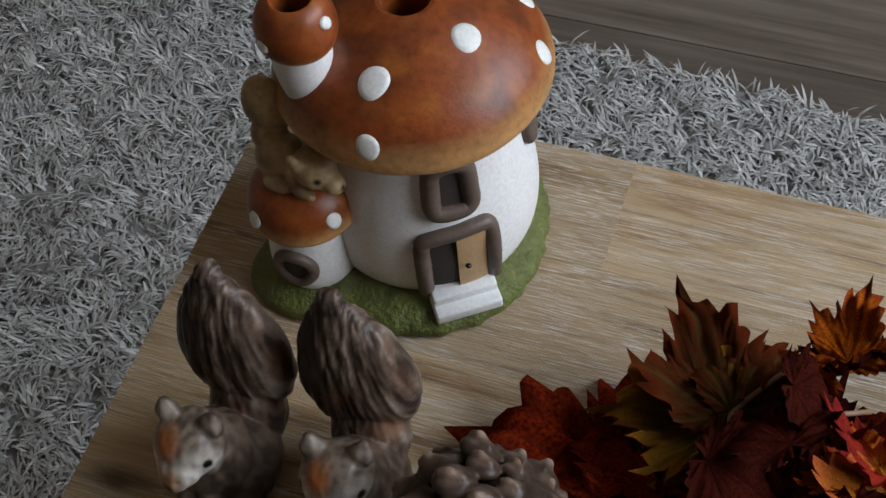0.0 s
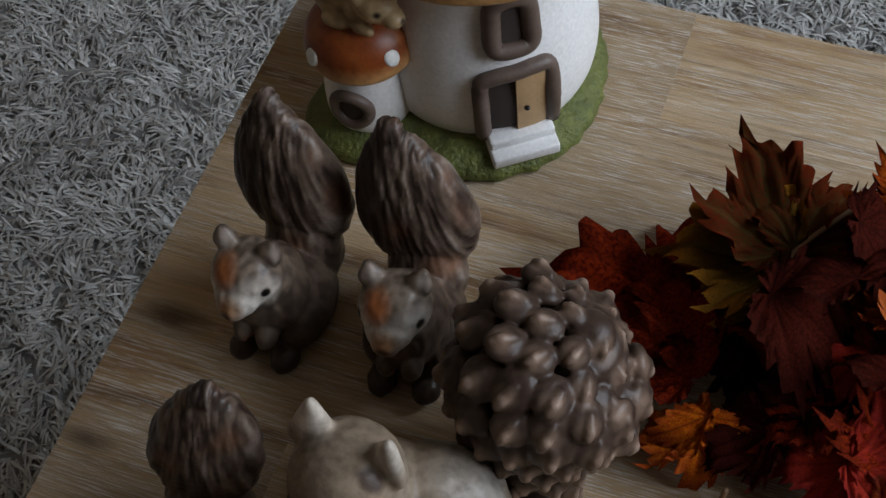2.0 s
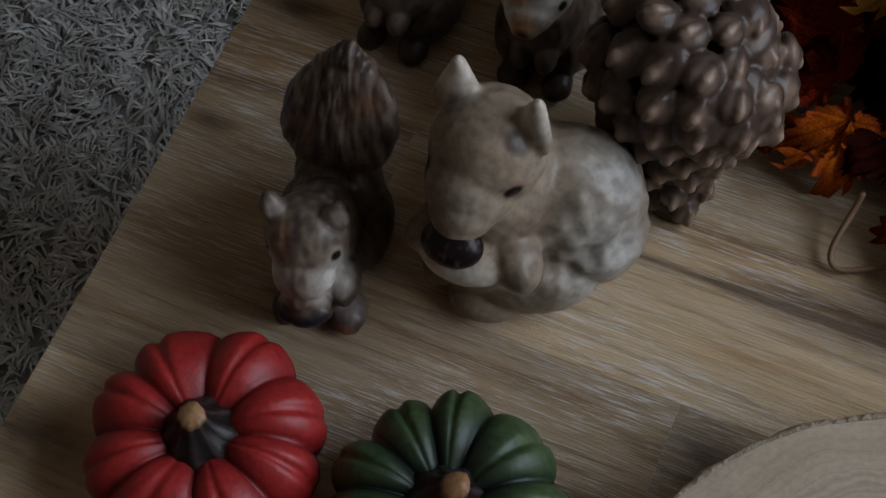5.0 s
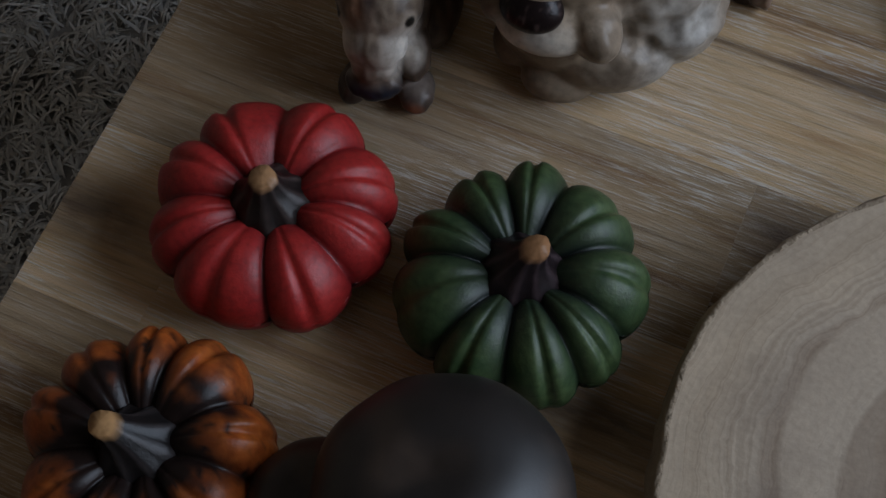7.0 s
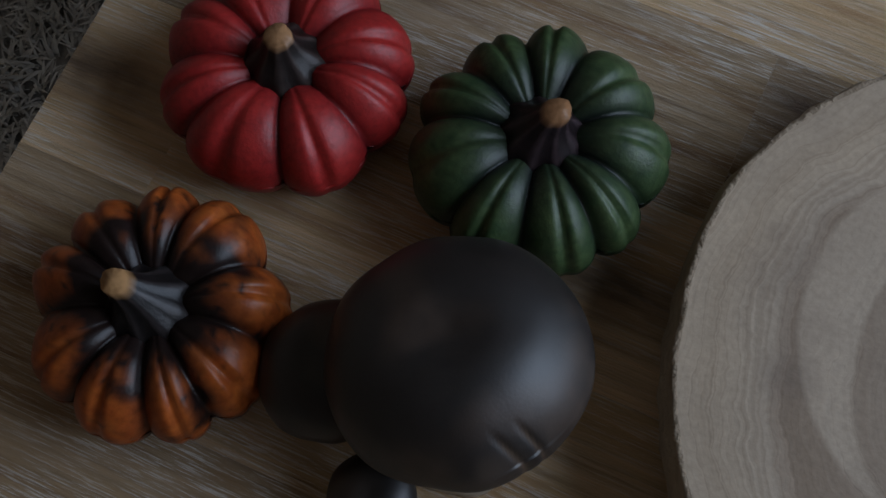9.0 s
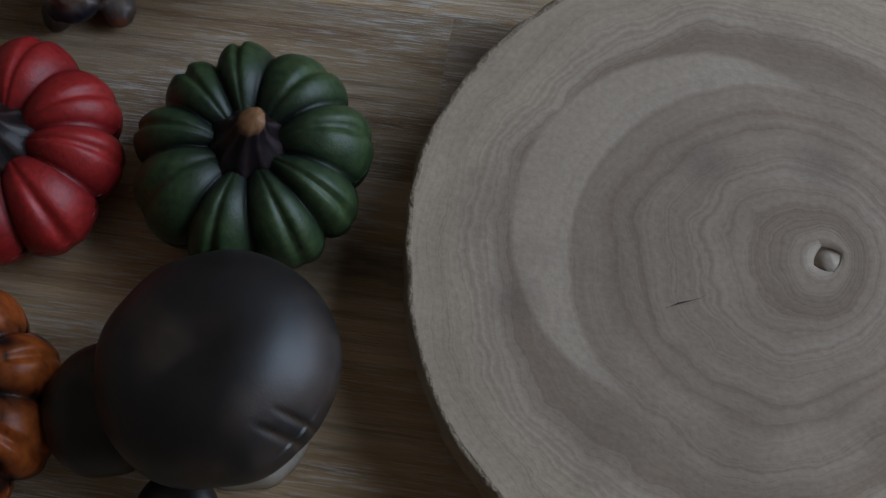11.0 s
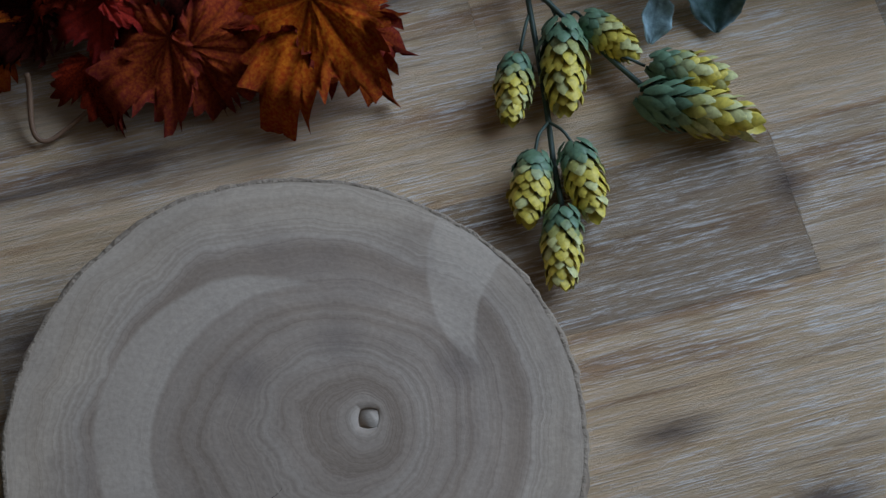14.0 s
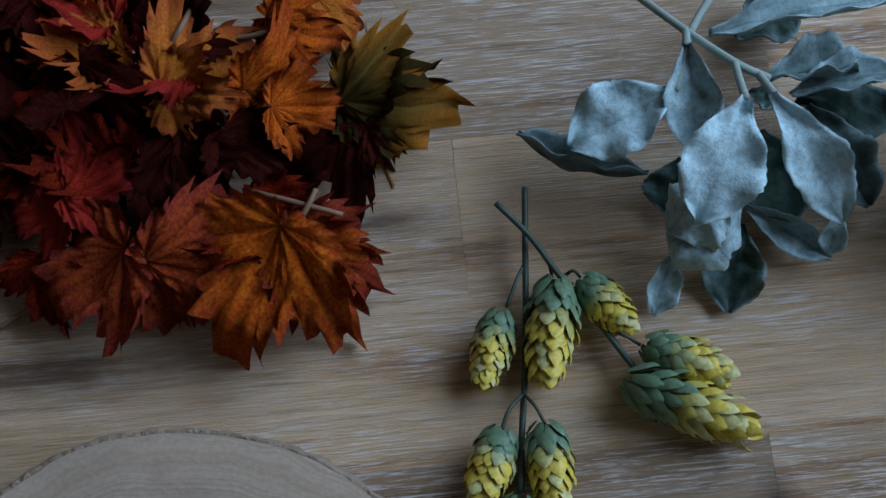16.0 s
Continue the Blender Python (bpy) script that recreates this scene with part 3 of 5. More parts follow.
    faces = [(i * nv + k, i * nv + (k + 1) % nv, (i + 1) * nv + (k + 1) % nv, (i + 1) * nv + k) for i in range(nu) for k in range(nv)]
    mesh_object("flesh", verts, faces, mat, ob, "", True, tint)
    # fluted stalk that spreads over the crown
    sv, st, ns = [], [], 40
    top = height * 0.70
    prof = [(0.38, -0.10), (0.375, 0.02), (0.345, 0.10), (0.295, 0.17), (0.235, 0.24), (0.175, 0.32), (0.135, 0.41), (0.115, 0.48), (0.0, 0.490)]
    dk, tip = [np.array(c) for c in stem_colours]
    for j, (rr, zz) in enumerate(prof):
        lean = max(zz, 0) ** 2 * 2.0 * rad
        for k in range(ns):
            a = 2 * math.pi * k / ns
            flute = 1 + (0.075 - 0.05 * j / 7) * math.cos(9 * a + 0.2 * j) + 0.04 * math.cos(4 * a + seed)
            r = rad * rr * flute * 0.86
            sv.append((r * math.cos(a) + lean * stem_lean[0], r * math.sin(a) + lean * stem_lean[1], top + rad * zz * 0.78 + rad * 0.02))
            st.append(tip if j >= 7 else dk * (0.45 + 1.1 * max(0, math.cos(9 * a + 0.2 * j)) ** 2))
    sf = [(j * ns + k, j * ns + (k + 1) % ns, (j + 1) * ns + (k + 1) % ns, (j + 1) * ns + k) for j in range(len(prof) - 1) for k in range(ns)]
    mesh_object("stalk", sv, sf, GLAZED, ob, "dark brown stalk with a tan cut end", True, st)
    return ob


# ---------------------------------------------------------------- figurines
def figure(name, label, verts, faces, tint, m, mat, category, group=""):
    ob = mesh_object(name, verts, faces, mat, None, "", True, tint)
    ob.matrix_world = m
    return tagged(ob, label, category, group)


def fur(v, n, axis_dir, amount, freq, seed):
    """Combed grooves that run along axis_dir."""
    d = np.array(axis_dir, dtype=float)
    d /= np.linalg.norm(d)
    flat = v - np.outer(v @ d, d) * 0.86
    g = fbm(flat, freq, seed)
    return v + n * (g * amount)[:, None], g


def flame_tail(centre, width, depth, height, tip):
    """Blobs of an upright bushy tail that tapers to a bent tip."""
    cx, cy, cz = centre
    out = []
    for i in range(30):
        u = i / 29
        w = math.sin(math.pi * (0.16 + 0.79 * u) ** 0.88) ** 0.72
        k = u ** 2.4
        out.append(((cx + tip[0] * k, cy + tip[1] * k, cz - height + 2 * height * u * 0.93), (max(0.003, width * w), max(0.003, depth * w), height * 0.11), (0, 0, 0)))
    out.append(((cx + tip[0], cy + tip[1], cz + height * 0.90), (0.0060, 0.0062, height * 0.16), (0, 8 * (1 if tip[0] > 0 else -1), 0)))
    return out


def small_squirrel(x, y, rz, name_label, nose_low=False, seed=0.0, nut=False, tip=(-0.010, 0.010)):
    # sits upright and looks along -y; the tail stands up close behind the back
    if nose_low:
        hy, hz = -0.016, 0.051
        blobs = [((0, 0.006, 0.022), (0.0185, 0.024, 0.024), (0, 0, 0)), ((0, -0.006, 0.036), (0.0160, 0.020, 0.022), (25, 0, 0)),
                 ((0, hy, hz), (0.0165, 0.0165, 0.0145), (25, 0, 0)), ((0, hy - 0.011, hz - 0.009), (0.0125, 0.0125, 0.0115), (40, 0, 0)), ((0, hy - 0.0165, hz - 0.017), (0.0088, 0.0085, 0.0080), (40, 0, 0)),
                 ((0, -0.020, 0.020), (0.0150, 0.013, 0.020), (0, 0, 0)), ((0.0125, -0.026, 0.0065), (0.0075, 0.011, 0.0066), (0, 0, 12)), ((-0.0115, -0.026, 0.0065), (0.0070, 0.011, 0.0066), (0, 0, -8)),
                 ((0.014, 0.008, 0.016), (0.010, 0.019, 0.016), (0, 0, 0)), ((-0.014, 0.008, 0.016), (0.010, 0.019, 0.016), (0, 0, 0)), ((0.012, -0.020, 0.024), (0.0065, 0.012, 0.010), (0, 0, 10))]
        if nut:
            blobs.append(((0, hy - 0.020, hz - 0.0245), (0.0115, 0.0085, 0.0060), (0, 0, 0)))
        ear = (0.0120, hy + 0.003, hz + 0.0115, 0.0075)
        tail = flame_tail((0.001, 0.032, 0.066), 0.0240, 0.0190, 0.034, tip)
    else:
        hy, hz = -0.019, 0.064
        blobs = [((0, 0.000, 0.020), (0.0205, 0.024, 0.024), (0, 0, 0)), ((0, -0.009, 0.036), (0.0180, 0.0190, 0.026), (0, 0, 0)), ((0, -0.012, 0.050), (0.0150, 0.0155, 0.016), (0, 0, 0)),
                 ((0.013, -0.002, 0.016), (0.010, 0.021, 0.017), (0, 0, 0)), ((-0.013, -0.002, 0.016), (0.010, 0.021, 0.017), (0, 0, 0)),
                 ((0.010, -0.025, 0.0062), (0.0068, 0.009, 0.0062), (0, 0, 0)), ((-0.010, -0.025, 0.0062), (0.0068, 0.009, 0.0062), (0, 0, 0)),
                 ((0.0055, -0.026, 0.026), (0.0050, 0.007, 0.0075), (-20, 0, 0)), ((-0.0055, -0.026, 0.026), (0.0050, 0.007, 0.0075), (-20, 0, 0)),
                 ((0, hy, hz), (0.0155, 0.0155, 0.0140), (0, 0, 0)), ((0, hy - 0.009, hz - 0.003), (0.0105, 0.0110, 0.0095), (0, 0, 0)), ((0, hy - 0.0155, hz - 0.0050), (0.0064, 0.0062, 0.0056), (0, 0, 0))]
        ear = (0.0102, hy + 0.005, hz + 0.0115, 0.0066)
        tail = flame_tail((-0.003, 0.030, 0.069), 0.0275, 0.0165, 0.038, tip)
    blobs.append(((0, 0.022, 0.026), (0.0185, 0.0150, 0.026), (0, 0, 0)))
    for s in (1, -1):
        blobs.append(((ear[0] * s, ear[1], ear[2]), (0.0058, 0.0042, ear[3]), (0, 12 * s, -18 * s)))
        blobs.append(((ear[0] * s * 1.10, ear[1] + 0.001, ear[2] + ear[3] * 0.62), (0.0032, 0.0030, ear[3] * 0.62), (0, 12 * s, -18 * s)))
    v, n, f = blend(blobs + tail, 0.0009, 8)
    # combed locks on the tail, short fur on the body
    edge = 0.006 if not nose_low else 0.010
    tl = np.clip((v[:, 1] - edge - np.clip(0.038 - v[:, 2], 0, 1) * 0.9) / 0.006, 0, 1)
    bend = v[:, 0] - tip[0] * np.clip((v[:, 2] - 0.04) / 0.06, 0, 1)
    lock = np.stack([bend * 150 + v[:, 2] * 40 * np.tanh(bend / 0.012), v[:, 1] * 110, v[:, 2] * 34], 1)
    g2 = 0.8 * fbm(lock, 1.0, seed + 3) + 0.5 * fbm(lock, 2.3, seed + 5)
    g1 = fbm(v * np.array([1, 0.7, 0.4]), 330, seed)
    v = v + n * (g1 * 0.0005 * (1 - tl) + g2 * 0.0015 * tl)[:, None]
    head = near(v, (0, hy - 0.004, hz), 0.026)
    c = np.tile([0.105, 0.070, 0.050], (len(v), 1))
    c = lerp(c, (0.045, 0.030, 0.023), np.clip(0.45 - g1 * 2.4, 0, 1) * 0.7)
    c = lerp(c, (0.24, 0.18, 0.14), near(v, (0, -0.030, 0.040), (0.016, 0.018, 0.018)) * 0.75)
    # body darker towards the feet
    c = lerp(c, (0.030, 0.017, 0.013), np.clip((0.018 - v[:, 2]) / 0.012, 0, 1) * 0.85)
    c = lerp(c, (0.26, 0.20, 0.15), head * np.clip(0.75 + g1, 0.3, 1) * 0.75)
    for s in (1, -1):
        c = lerp(c, (0.70, 0.64, 0.57), near(v, (0.010 * s, hy - 0.011, hz - 0.003 - (0.008 if nose_low else 0)), 0.0150) * 0.95)
    c = lerp(c, (0.46, 0.15, 0.05), near(v, (-0.005, hy - 0.008, hz + 0.009), (0.008, 0.012, 0.008)) * (0.95 if not nose_low else 0.25))
    if not nose_low:
        c = lerp(c, (0.50, 0.24, 0.10), near(v, (0, hy - 0.018, hz - 0.002), 0.0075) * 0.8)
        c = lerp(c, (0.08, 0.035, 0.025), near(v, (0, hy - 0.0215, hz - 0.004), 0.0034) * 0.9)
        c = lerp(c, (0.40, 0.13, 0.06), near(v, (0, -0.032, 0.022), (0.006, 0.010, 0.006)) * 0.6)
    else:
        c = lerp(c, (0.035, 0.03, 0.032), near(v, (-0.001, hy - 0.004, hz + 0.010), (0.0045, 0.016, 0.008)) * 0.8)
        c = lerp(c, (0.30, 0.10, 0.05), near(v, (0.0125, -0.036, 0.006), 0.006) * 0.7)
        c = lerp(c, (0.40, 0.34, 0.30), near(v, (0.0125, -0.026, 0.008), (0.009, 0.010, 0.010)) * 0.6)
    if nut:
        c = lerp(c, (0.013, 0.013, 0.019), np.clip(near(v, (0, hy - 0.022, hz - 0.026), (0.0145, 0.0115, 0.0080)) * 2.4, 0, 1))
    for s in (1, -1):
        c = lerp(c, (0.46, 0.39, 0.34), near(v, (ear[0] * s, ear[1] - 0.003, ear[2] + 0.003), 0.0065) * 0.6)
        e = (0.0132 * s, hy - 0.0080, hz + 0.002)
        c = lerp(c, (0.50, 0.42, 0.34), near(v, e, 0.0050) * 0.7)
        c = lerp(c, (0.008, 0.007, 0.006), np.clip(near(v, e, 0.0028) * 2.2, 0, 1))
    c2 = np.tile([0.125, 0.084, 0.062], (len(v), 1))
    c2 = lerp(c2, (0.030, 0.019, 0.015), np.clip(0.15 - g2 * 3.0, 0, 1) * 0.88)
    c2 = lerp(c2, (0.34, 0.27, 0.22), np.clip(g2 * 3.4 - 0.75, 0, 1) * 0.6)
    c2 = lerp(c2, (0.24, 0.095, 0.042), np.clip(fbm(v, 60, seed) * 2 - 0.4, 0, 1) * 0.45)
    # tail darker on its -x side and at the tip
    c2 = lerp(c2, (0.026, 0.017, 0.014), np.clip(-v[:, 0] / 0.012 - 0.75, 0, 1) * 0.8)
    c2 = lerp(c2, (0.020, 0.015, 0.014), near(v, (tip[0], 0.030 + tip[1], 0.100), (0.007, 0.012, 0.012)) * 0.7)
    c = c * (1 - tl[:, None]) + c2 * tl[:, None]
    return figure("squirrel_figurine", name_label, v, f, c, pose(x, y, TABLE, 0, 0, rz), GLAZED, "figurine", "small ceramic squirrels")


def ellipsoid(c, r, turn=(0, 0, 0), sub=3):
    bm = bmesh.new()
    bmesh.ops.create_icosphere(bm, subdivisions=sub, radius=1, matrix=pose(*c, *turn) @ Matrix.Diagonal((*r, 1)))
    bm.verts.ensure_lookup_table()
    v = np.array([tuple(q.co) for q in bm.verts])
    f = [tuple(q.index for q in p.verts) for p in bm.faces]
    bm.free()
    return v, f


def big_squirrel():
    # looks along -y; holds a nut; its tail is a pine cone standing on its tip behind its flank
    nut = (0.001, -0.0325, 0.0625)
    blobs = [((0.010, 0.008, 0.038), (0.030, 0.028, 0.038), (0, 0, 0)), ((0.026, 0.014, 0.036), (0.033, 0.027, 0.035), (0, 0, 20)),
             ((0.038, 0.012, 0.024), (0.023, 0.024, 0.024), (0, 0, 20)), ((0.024, -0.012, 0.017), (0.026, 0.017, 0.0165), (0, 0, 22)), ((0.004, 0.008, 0.030), (0.026, 0.026, 0.030), (0, 0, 0)),
             ((0.009, -0.026, 0.0085), (0.0150, 0.0105, 0.0085), (0, 0, 12)), ((-0.010, -0.012, 0.0110), (0.012, 0.017, 0.011), (0, 0, -10)),
             ((0.003, 0.000, 0.084), (0.0225, 0.0225, 0.0205), (20, 0, 0)), ((0.001, -0.012, 0.0770), (0.0178, 0.0190, 0.0165), (34, 0, 0)),
             ((0.001, -0.0205, 0.0725), (0.0132, 0.0140, 0.0120), (38, 0, 0)), ((0.001, -0.0270, 0.0680), (0.0092, 0.0086, 0.0080), (38, 0, 0)),
             ((0.004, 0.004, 0.060), (0.0230, 0.0230, 0.026), (0, 0, 0)), ((0.006, -0.004, 0.056), (0.022, 0.021, 0.022), (0, 0, 0)),
             ((0.018, -0.018, 0.044), (0.0110, 0.020, 0.0120), (-14, 0, 36)), ((-0.010, -0.016, 0.045), (0.0100, 0.019, 0.0110), (-14, 0, -25)),
             ((0.003, -0.028, 0.0465), (0.0185, 0.0120, 0.0100), (0, 0, 0)), ((0.002, -0.012, 0.028), (0.024, 0.020, 0.026), (0, 0, 0))]
    # pointed, cupped ears
    for bx, by, tx, ty, turn in ((-0.0125, 0.008, -0.0115, 0.010, 12), (0.0185, 0.004, 0.0205, 0.0035, -34)):
        for k in range(6):
            u = k / 5
            blobs.append(((bx + (tx - bx) * u, by + (ty - by) * u, 0.0945 + 0.0165 * u), (0.0100 - 0.0066 * u ** 1.3, 0.0052 - 0.0020 * u, 0.0062), (-8, 0, turn)))
    rnd = random.Random(5)
    v, n, f = blend(blobs, 0.00095, 9)
    fleece = np.clip((v[:, 0] - 0.022) / 0.012, 0, 1) * np.clip((v[:, 2] - 0.018) / 0.01, 0, 1) * np.clip((0.072 - v[:, 2]) / 0.01, 0, 1)
    v = v + n * (fbm(v, 300, 4.4) * 0.00016 + fbm(v, 120, 8.8) * 0.0022 * fleece)[:, None]
    g = fbm(v * np.array([1, 1, 0.4]), 220, 1.7)
    patch = fbm(v, 42, 2.0)
    c = np.tile([0.275, 0.208, 0.146], (len(v), 1))
    c = lerp(c, (0.150, 0.108, 0.074), np.clip(patch * 2.2 + 0.15, 0, 1) * 0.65)
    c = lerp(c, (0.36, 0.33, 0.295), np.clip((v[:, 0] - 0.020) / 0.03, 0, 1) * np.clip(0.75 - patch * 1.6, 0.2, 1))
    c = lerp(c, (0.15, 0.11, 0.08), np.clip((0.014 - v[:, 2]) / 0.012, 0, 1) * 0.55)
    c = lerp(c, (0.15, 0.105, 0.07), near(v, (0.024, -0.008, 0.058), (0.012, 0.020, 0.012)) * 0.7)
    c = lerp(c, (0.20, 0.15, 0.11), near(v, (-0.004, -0.002, 0.100), (0.012, 0.026, 0.020)) * 0.5)
    c = lerp(c, (0.38, 0.32, 0.255), near(v, (0.006, -0.022, 0.080), (0.016, 0.020, 0.018)) * 0.5)
    c = lerp(c, (0.72, 0.66, 0.58), near(v, (0.002, -0.036, 0.045), (0.023, 0.016, 0.013)) * 0.9)
    for s in (1, -1):
        ex, ey = (0.0200, 0.0020) if s > 0 else (-0.0120, 0.0080)
        c = lerp(c, (0.62, 0.55, 0.47), near(v, (ex, ey, 0.110), (0.012, 0.012, 0.015)) * 0.9)
        c = lerp(c, (0.070, 0.045, 0.035), np.clip(near(v, (ex - (0.004 if s > 0 else -0.002), ey - 0.0065, 0.1000), (0.0060, 0.0050, 0.0110)) * 1.7, 0, 1) * (0.92 if s > 0 else 0.5))
        e = (0.001 + 0.0178 * s, -0.0155, 0.0845)
        c = lerp(c, (0.15, 0.085, 0.06), near(v, e, (0.0060, 0.0085, 0.0055)) * 0.85)
        c = lerp(c, (0.006, 0.005, 0.005), np.clip(near(v, e, (0.0040, 0.0046, 0.0032)) * 2.2, 0, 1))
    c *= (1 + 0.18 * g)[:, None]
    # the nut, dark and glossy, with pale tooth marks
    v3, n3, f3 = blend([(nut, (0.0122, 0.0092, 0.0080), (30, 0, 0)), ((nut[0], nut[1] + 0.001, nut[2] + 0.003), (0.0100, 0.0074, 0.0060), (30, 0, 0))], 0.0009, 3)
    c3 = np.tile([0.012, 0.007, 0.007], (len(v3), 1))
    c3 = lerp(c3, (0.07, 0.045, 0.04), np.clip(fbm(v3 * np.array([2.5, 1, 1]), 260, 1.0) * 3 - 0.7, 0, 1))
    # the cone stands on its narrow end, swells and bends over to one side
    axis = [Vector(q) for q in ((0.061, 0.046, 0.002), (0.060, 0.051, 0.018), (0.057, 0.058, 0.036), (0.055, 0.065, 0.055), (0.057, 0.070, 0.071), (0.063, 0.075, 0.085), (0.073, 0.080, 0.098))]
    girth = [0.0115, 0.0145, 0.0240, 0.0345, 0.0385, 0.0325, 0.0040]

    def along(u):
        q = min(max(u, 0.0), 0.9999) * (len(axis) - 1)
        k = int(q)
        p0, p1, p2, p3 = axis[max(k - 1, 0)], axis[k], axis[k + 1], axis[min(k + 2, len(axis) - 1)]
        w = q - k
        at = 0.5 * ((2 * p1) + (p2 - p0) * w + (2 * p0 - 5 * p1 + 4 * p2 - p3) * w * w + (3 * p1 - p0 - 3 * p2 + p3) * w ** 3)
        return at, (p2 - p1).normalized(), girth[k] + (girth[k + 1] - girth[k]) * w
    cone, knobs = [], []
    for k in range(16):
        p, d, r = along(k / 15)
        k2 = 0.86 if k < 9 else 0.86 - 0.03 * (k - 8)
        cone.append((tuple(p), (r * k2, r * k2, min(r * 0.5, 0.008)), (0, 0, 0)))
    fine = [along(k / 200) for k in range(201)]
    cum = np.cumsum([0.0] + [(0.002 + b[2]) * math.hypot((b[0] - a[0]).length, b[2] - a[2]) for a, b in zip(fine, fine[1:])])
    total = 104
    for i in range(total):
        u = float(np.interp(cum[-1] * (i + 0.3) / total, cum, np.linspace(0, 1, 201)))
        p, d, r = along(u)
        r2 = along(u + 0.03)[2]
        sx = d.cross(Vector((0, 1, 0))).normalized()
        sy = d.cross(sx)
        a = i * 2.39996
        out = sx * math.cos(a) + sy * math.sin(a)
        slope = max(-1.6, min(0.85, (r2 - r) / 0.0036))
        nrm = (out - d * slope).normalized()
        tang = d.cross(out).normalized()
        rise = tang.cross(nrm).normalized()
        if rise.dot(d) < 0:
            rise = -rise
        size = (0.0044 + 0.0046 * min(1, r / 0.034)) * rnd.uniform(0.92, 1.08)
        lift = (nrm + rise * 0.12).normalized()
        m = Matrix((tang, lift.cross(tang).normalized(), lift)).transposed()
        e = [math.degrees(q) for q in m.to_euler()]
        at = p + out * r
        cone.append((tuple(at - nrm * 0.0015), (size * 1.00, size * 1.06, size * 0.52), e))
        cone.append((tuple(at + nrm * size * 0.24 - rise * size * 0.16), (size * 0.34, size * 0.82, size * 0.36), e))
        k = at + nrm * size * 0.46 - rise * size * 0.30
        cone.append((tuple(k), (size * 0.28, size * 0.34, size * 0.24), e))
        knobs.append(tuple(k + nrm * size * 0.2))
    v2, n2, f2 = blend(cone, 0.0008, 4)
    # highlights on the scale tips are put into the colour, gaps left dark
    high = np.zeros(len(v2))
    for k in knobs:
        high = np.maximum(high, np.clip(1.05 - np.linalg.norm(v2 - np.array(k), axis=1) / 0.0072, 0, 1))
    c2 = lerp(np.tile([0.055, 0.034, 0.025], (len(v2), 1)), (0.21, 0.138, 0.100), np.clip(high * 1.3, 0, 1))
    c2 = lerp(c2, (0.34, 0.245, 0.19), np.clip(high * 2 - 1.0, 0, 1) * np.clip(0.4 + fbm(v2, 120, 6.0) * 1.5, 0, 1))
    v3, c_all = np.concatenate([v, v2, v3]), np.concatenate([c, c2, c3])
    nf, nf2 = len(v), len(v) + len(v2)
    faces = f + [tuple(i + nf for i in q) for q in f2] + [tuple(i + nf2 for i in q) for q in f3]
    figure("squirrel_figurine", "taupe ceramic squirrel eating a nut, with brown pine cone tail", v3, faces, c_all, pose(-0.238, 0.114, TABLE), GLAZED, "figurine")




def mushroom_group():
    ob = tagged(empty("mushroom_figurine", -0.200, -0.090, TABLE), "three dark brown glazed ceramic mushrooms on cream stems", "mushroom")

    def one(cx, cy, rad, brim, dome, stem_at, stem_r, tilt, label, wrinkled=False):
        sv, sf = lathe(smooth_profile([(stem_r * 1.12, 0.0), (stem_r * 1.18, brim * 0.2), (stem_r, brim * 0.6), (stem_r * 0.9, brim + 0.1 * rad)], 5), 40, (0, 0, 0), 0.05)
        sv[:, 0] += stem_at[0] + (cx - stem_at[0]) * sv[:, 2] / brim
        sv[:, 1] += stem_at[1] + (cy - stem_at[1]) * sv[:, 2] / brim
        mesh_object("stem", sv, sf + [tuple(range(40))[::-1]], WHITE_CREAM, ob, "cream glazed stem")
        prof = smooth_profile([(0.36, -0.02), (0.74, -0.13), (0.92, -0.11), (0.985, 0.0), (1.0, 0.16), (0.955, 0.38), (0.84, 0.62), (0.64, 0.83), (0.38, 0.96), (0.15, 1.0), (0.0, 1.0)], 7)
        cv, cf = lathe([(r * rad, z * dome) for r, z in prof], 260, (0, 0, 0), 0.025)
        away = np.hypot(cv[:, 0], cv[:, 1]) / rad
        top = cv[:, 2] > 0.25 * dome
        cv[:, 2] -= np.where(top, 0.10 * dome * np.exp(-(away / 0.34) ** 2), 0.0)
        cv[:, 2] += 0.05 * dome * fbm(cv, 34, 3.3 + rad) * top
        fold = np.zeros(len(cv))
        if wrinkled:
            # folds pressed into the brim
            ang = np.arctan2(cv[:, 1], cv[:, 0])
            for a0, lean, w in ((-0.70, 0.9, 0.034), (-0.50, 0.5, 0.028)):
                g = np.exp(-((ang - a0 - lean * (away - 0.9)) / w) ** 2) * np.clip((away - 0.78) / 0.10, 0, 1) * (cv[:, 2] > -0.06 * dome)
                fold = np.maximum(fold, g)
            cv[:, :2] *= (1 - 0.016 * fold)[:, None]
            cv[:, 2] -= 0.018 * rad * fold
        g = fbm(cv, 40, rad * 100)
        t = np.tile([0.012, 0.009, 0.008], (len(cv), 1))
        t = lerp(t, (0.042, 0.026, 0.018), np.clip(g * 2.4 + 0.1, 0, 1) * 0.8)
        t = lerp(t, (0.085, 0.060, 0.045), np.clip((away - 0.80) / 0.2, 0, 1) * np.clip(0.3 + fbm(cv, 90, 2.0) * 2, 0, 1) * 0.35)
        t = lerp(t, (0.16, 0.10, 0.06), np.clip(fold * 1.3 - 0.5, 0, 1) * 0.5)
        m = pose(cx, cy, brim) @ Matrix.Rotation(radians(tilt[0]), 4, Vector((tilt[1], tilt[2], 0)))
        cv = np.array([tuple(m @ Vector(q)) for q in cv])
